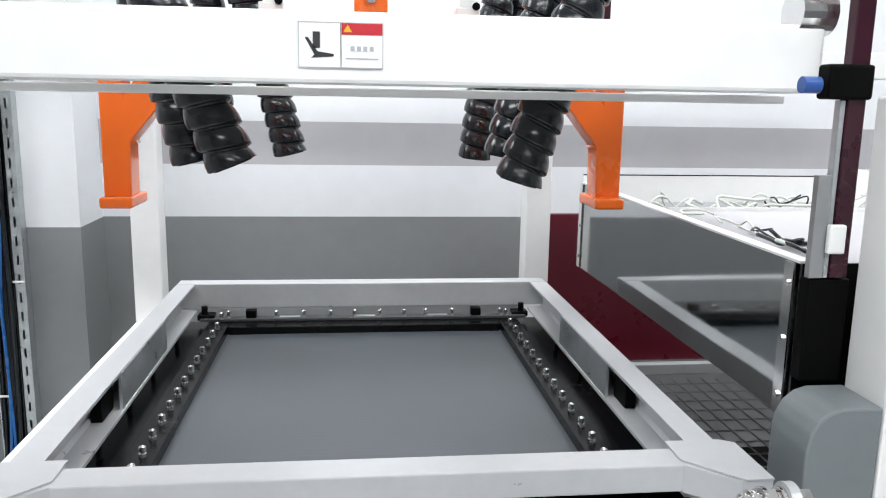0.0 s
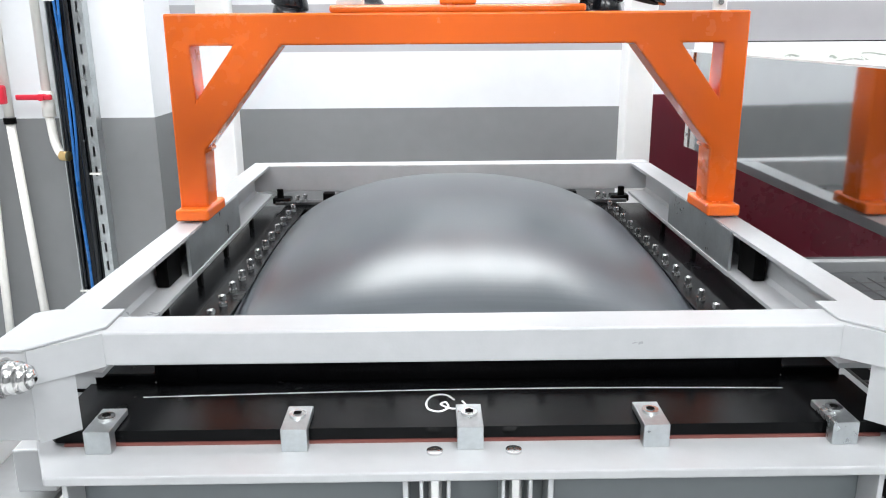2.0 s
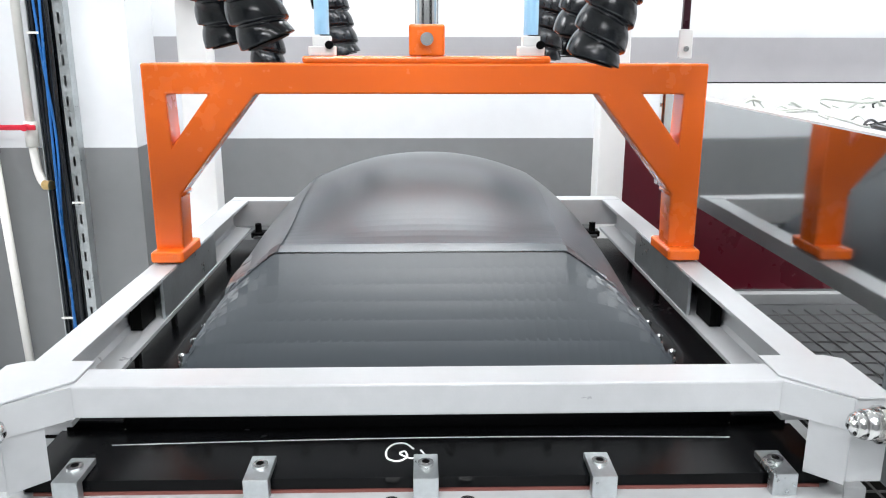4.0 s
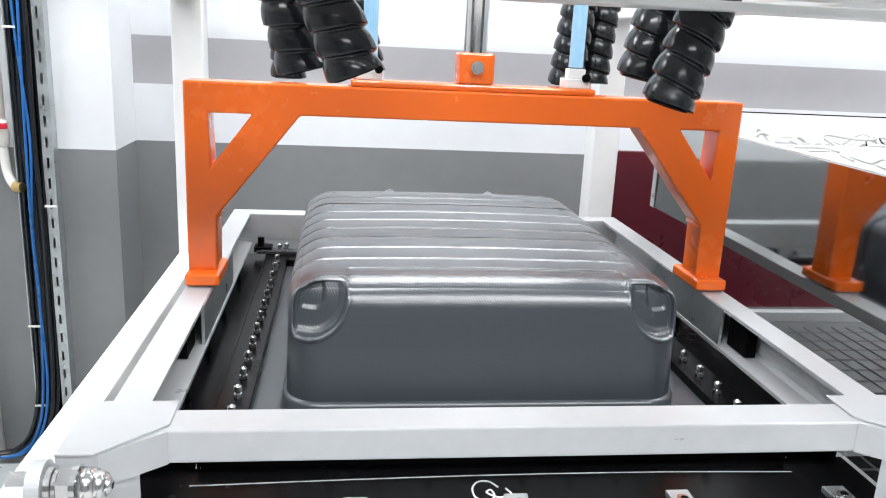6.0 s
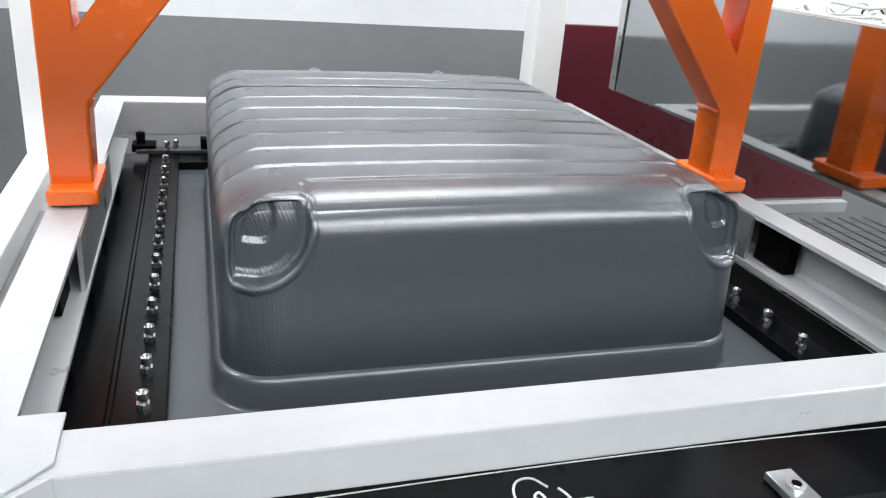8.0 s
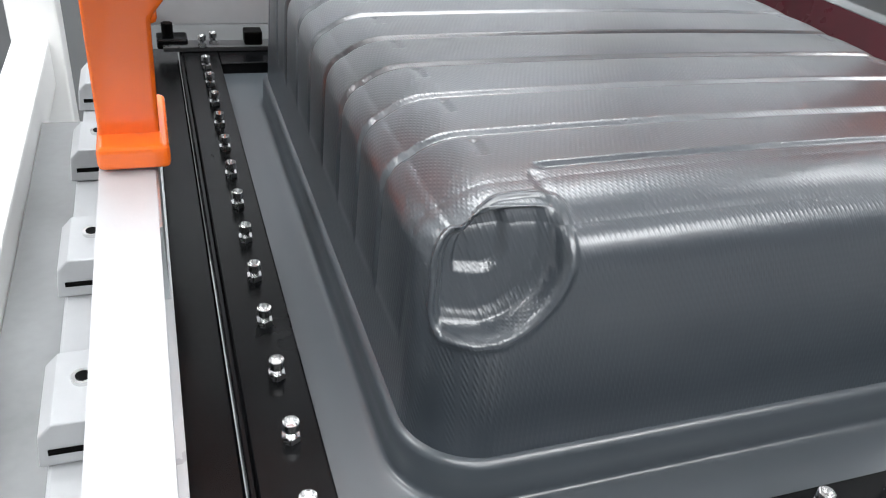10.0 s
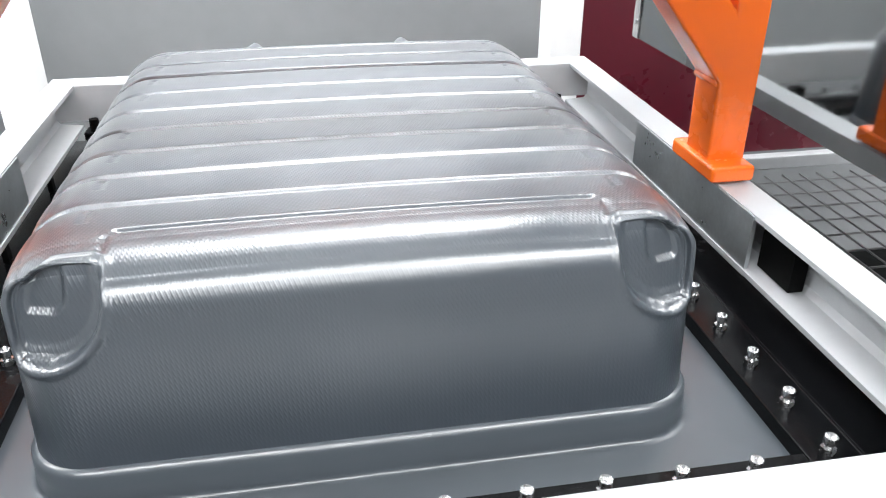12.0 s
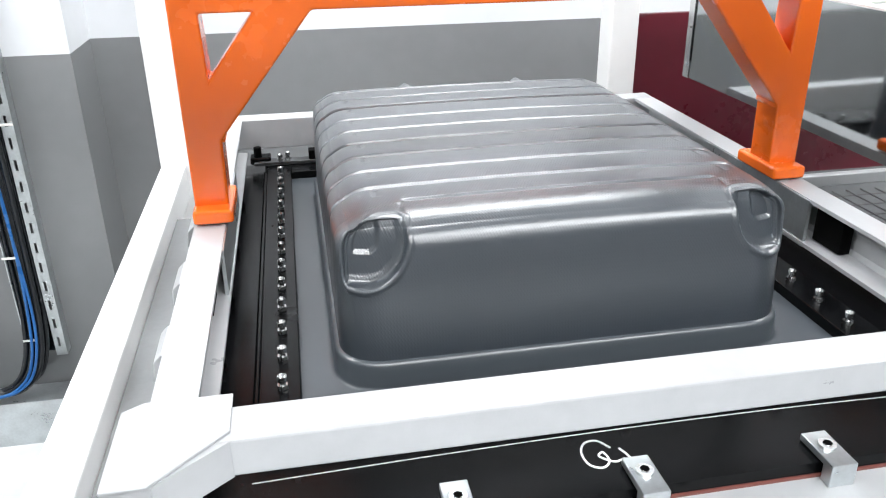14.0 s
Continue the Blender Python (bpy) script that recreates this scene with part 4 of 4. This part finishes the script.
def water_pipe():
    p = thing("water_pipe", "white plastic pipe with a red-handled tap on the wall", "pipe")
    x, y = -1.19, 1.1
    part("riser", cyl((x, y, 1.145), (x, y, 2.6), 0.013, segs=16), PIPE, p, smooth=True)
    part("tap_body", cyl((x, y, 1.07), (x, y, 1.145), 0.019, segs=16), PIPE, p, smooth=True)
    part("drop", tube_mesh(curve_points([(x, y, 1.07), (x + 0.005, y, 1.0), (x + 0.02, y - 0.01, 0.965), (x + 0.035, y - 0.02, 0.955)], 6), 0.013, 12), PIPE, p, smooth=True)
    part("outlet", cyl((x + 0.03, y - 0.02, 0.955), (x + 0.055, y - 0.03, 0.955), 0.015, segs=14), BRASS, p, "brass outlet")
    hb = box(x - 0.075, y - 0.04, 1.122, x + 0.03, y - 0.028, 1.138, 0.004)
    add_cyl(hb, (x, y - 0.045, 1.13), (x, y - 0.01, 1.13), 0.01)
    part("handle", hb, RED, p, "red tap handle")
    for xa, xb, zt, handle in ((-1.31, -1.278, 1.05, True), (-1.385, -1.422, 1.0, False)):
        q = thing("waste_pipe", "thin white pipe running down the grey wall", "pipe")
        part("pipe_run", cyl((xa, 1.10, zt), (xb, 1.10, 0.1), 0.013, segs=14), PIPE, q, smooth=True)
        part("collar", cyl((xa, 1.10, zt), (xa, 1.10, zt + 0.018), 0.018, segs=14), DULLBLACK, q, "black collar")
        part("riser", cyl((xa, 1.10, zt + 0.018), (xa, 1.10, 2.6), 0.014, segs=14), PIPE, q, smooth=True)
        if handle:
            part("handle", box(xa - 0.02, 1.06, 1.11, xa + 0.012, 1.085, 1.165, 0.006), RED, q, "red tap handle")


def warning_sign():
    s = thing("warning_sign", "white and red crush-hazard label on the overhead beam", "sign")
    y = -0.4215
    x0, x1, z0, z1 = -0.101, 0.005, 1.513, 1.569
    part("plate", box(x0, y - 0.0005, z0, x1, y + 0.001, z1), SIGNW, s)
    xm = (x0 + x1) / 2
    for a, b, c, d in ((x0, z0, x1, z0 + 0.0009), (x0, z1 - 0.0009, x1, z1), (x0, z0 + 0.0009, x0 + 0.0009, z1 - 0.0009), (x1 - 0.0009, z0 + 0.0009, x1, z1 - 0.0009)):
        part("border", box(a, y - 0.0011, b, c, y - 0.0006, d), SIGNG, s)
    part("border", box(xm - 0.0005, y - 0.0012, z0 + 0.001, xm + 0.0005, y - 0.0006, z1 - 0.001), SIGNK, s)
    part("red_bar", box(xm + 0.001, y - 0.0012, z1 - 0.015, x1 - 0.001, y - 0.0006, z1 - 0.001), SIGNR, s)
    part("triangle", prism([(xm + 0.003, z1 - 0.012), (xm + 0.014, z1 - 0.012), (xm + 0.0085, z1 - 0.003)], "y", y - 0.0018, y - 0.0013), SIGNY, s)
    bm = box(x0 + 0.018, y - 0.0012, z0 + 0.024, x0 + 0.027, y - 0.0006, z1 - 0.012)
    part("pictogram", bm, SIGNK, s)
    part("pictogram", prism([(x0 + 0.008, z0 + 0.037), (x0 + 0.012, z0 + 0.037), (x0 + 0.024, z0 + 0.02), (x0 + 0.02, z0 + 0.016)], "y", y - 0.0012, y - 0.0006), SIGNK, s)
    part("pictogram", prism([(x0 + 0.016, z0 + 0.012), (x0 + 0.044, z0 + 0.014), (x0 + 0.044, z0 + 0.017), (x0 + 0.024, z0 + 0.02)], "y", y - 0.0012, y - 0.0006), SIGNK, s)
    for k in range(4):
        part("writing", box(xm + 0.012 + 0.008 * k, y - 0.0012, z0 + 0.021, xm + 0.017 + 0.008 * k, y - 0.0006, z0 + 0.027), SIGNG, s)
    part("writing", box(xm + 0.006, y - 0.0012, z0 + 0.011, x1 - 0.006, y - 0.0006, z0 + 0.0125), SIGNG, s)


def hanging_rail():
    r = thing("hanging_rail", "dark hanging guide rail with a white bracket plate", "rail")
    part("bar", box(0.541, 0.378, 1.40, 0.556, 0.392, 2.2, 0.002), DARKSTEEL, r)
    part("bracket", box(0.533, 0.372, 1.345, 0.563, 0.377, 1.405, 0.002), WHITE, r, "white bracket plate")
    part("bracket_bolt", cyl((0.548, 0.366, 1.365), (0.548, 0.3715, 1.365), 0.006, segs=10), STEEL, r)


hanging_rail()
heater()
red_screen()
grating()
oven_mount()
cable_run()
water_pipe()
warning_sign()


# ---- what moves ----
def piece_pose(cx, cy, h, pull, hug):
    e = 0.005
    xa, xb = max(cx - e, SX0 + 0.002), min(cx + e, SX1 - 0.002)
    ya, yb = max(cy - e, SY0 + 0.002), min(cy + e, SY1 - 0.002)
    n = (skin(xb, cy, h, pull, hug) - skin(xa, cy, h, pull, hug)).cross(skin(cx, yb, h, pull, hug) - skin(cx, ya, h, pull, hug)).normalized()
    # pieces near the clamped edge lie a hair lower, so that they lap like scales while flat
    edge = max(abs(cx) / 0.344, abs(cy - MID_Y) / 0.4265)
    p = skin(cx, cy, h, pull, hug)
    return Matrix.Translation((p.x, p.y, p.z + SHEET_Z - 0.0012 * edge)) @ Vector((0, 0, 1)).rotation_difference(n).to_matrix().to_4x4()


# seconds, height of the dome, share drawn over the mould, share drawn tight on it
DOME = [
    (0.0, 0.0, 0, 0), (1.15, 0.004, 0, 0), (1.5, 0.035, 0, 0), (1.8, 0.10, 0, 0), (2.0, 0.16, 0, 0), (2.3, 0.185, 0, 0), (2.7, 0.21, 0, 0), (3.0, 0.246, 0, 0),
    (3.6, 0.290, 0, 0), (3.8, 0.290, 0.35, 0), (4.0, 0.286, 1.0, 0), (4.2, 0.280, 1.0, 0), (4.5, 0.25, 1.0, 0), (4.9, 0.215, 1.0, 0.5), (5.2, 0.211, 1.0, 1.0), (14.0, 0.211, 1.0, 1.0),
]


def motions():
    low = pose(0, 0, -0.275)
    walk(SHELL_OB, [(0, low), (3.3, low), (3.6, pose(0, 0, -0.16)), (3.8, pose(0, 0, -0.08)), (4.0, pose(0, 0, -0.04)), (4.2, pose(0, 0, -0.03)), (4.6, pose(0, 0, 0)), (14, pose(0, 0, 0))])
    rows = [(0, 0.272), (0.1, 0.266), (0.3, 0.218), (0.5, 0.152), (0.6, 0.112), (0.9, 0.035), (1.2, 0.0), (14, 0.0)]
    walk(BRIDGE, [(t, pose(0, 0, z)) for t, z in rows])
    for ob, cx, cy in PIECES:
        walk(ob, [(t, piece_pose(cx, cy, h, p, g)) for t, h, p, g in DOME])


motions()
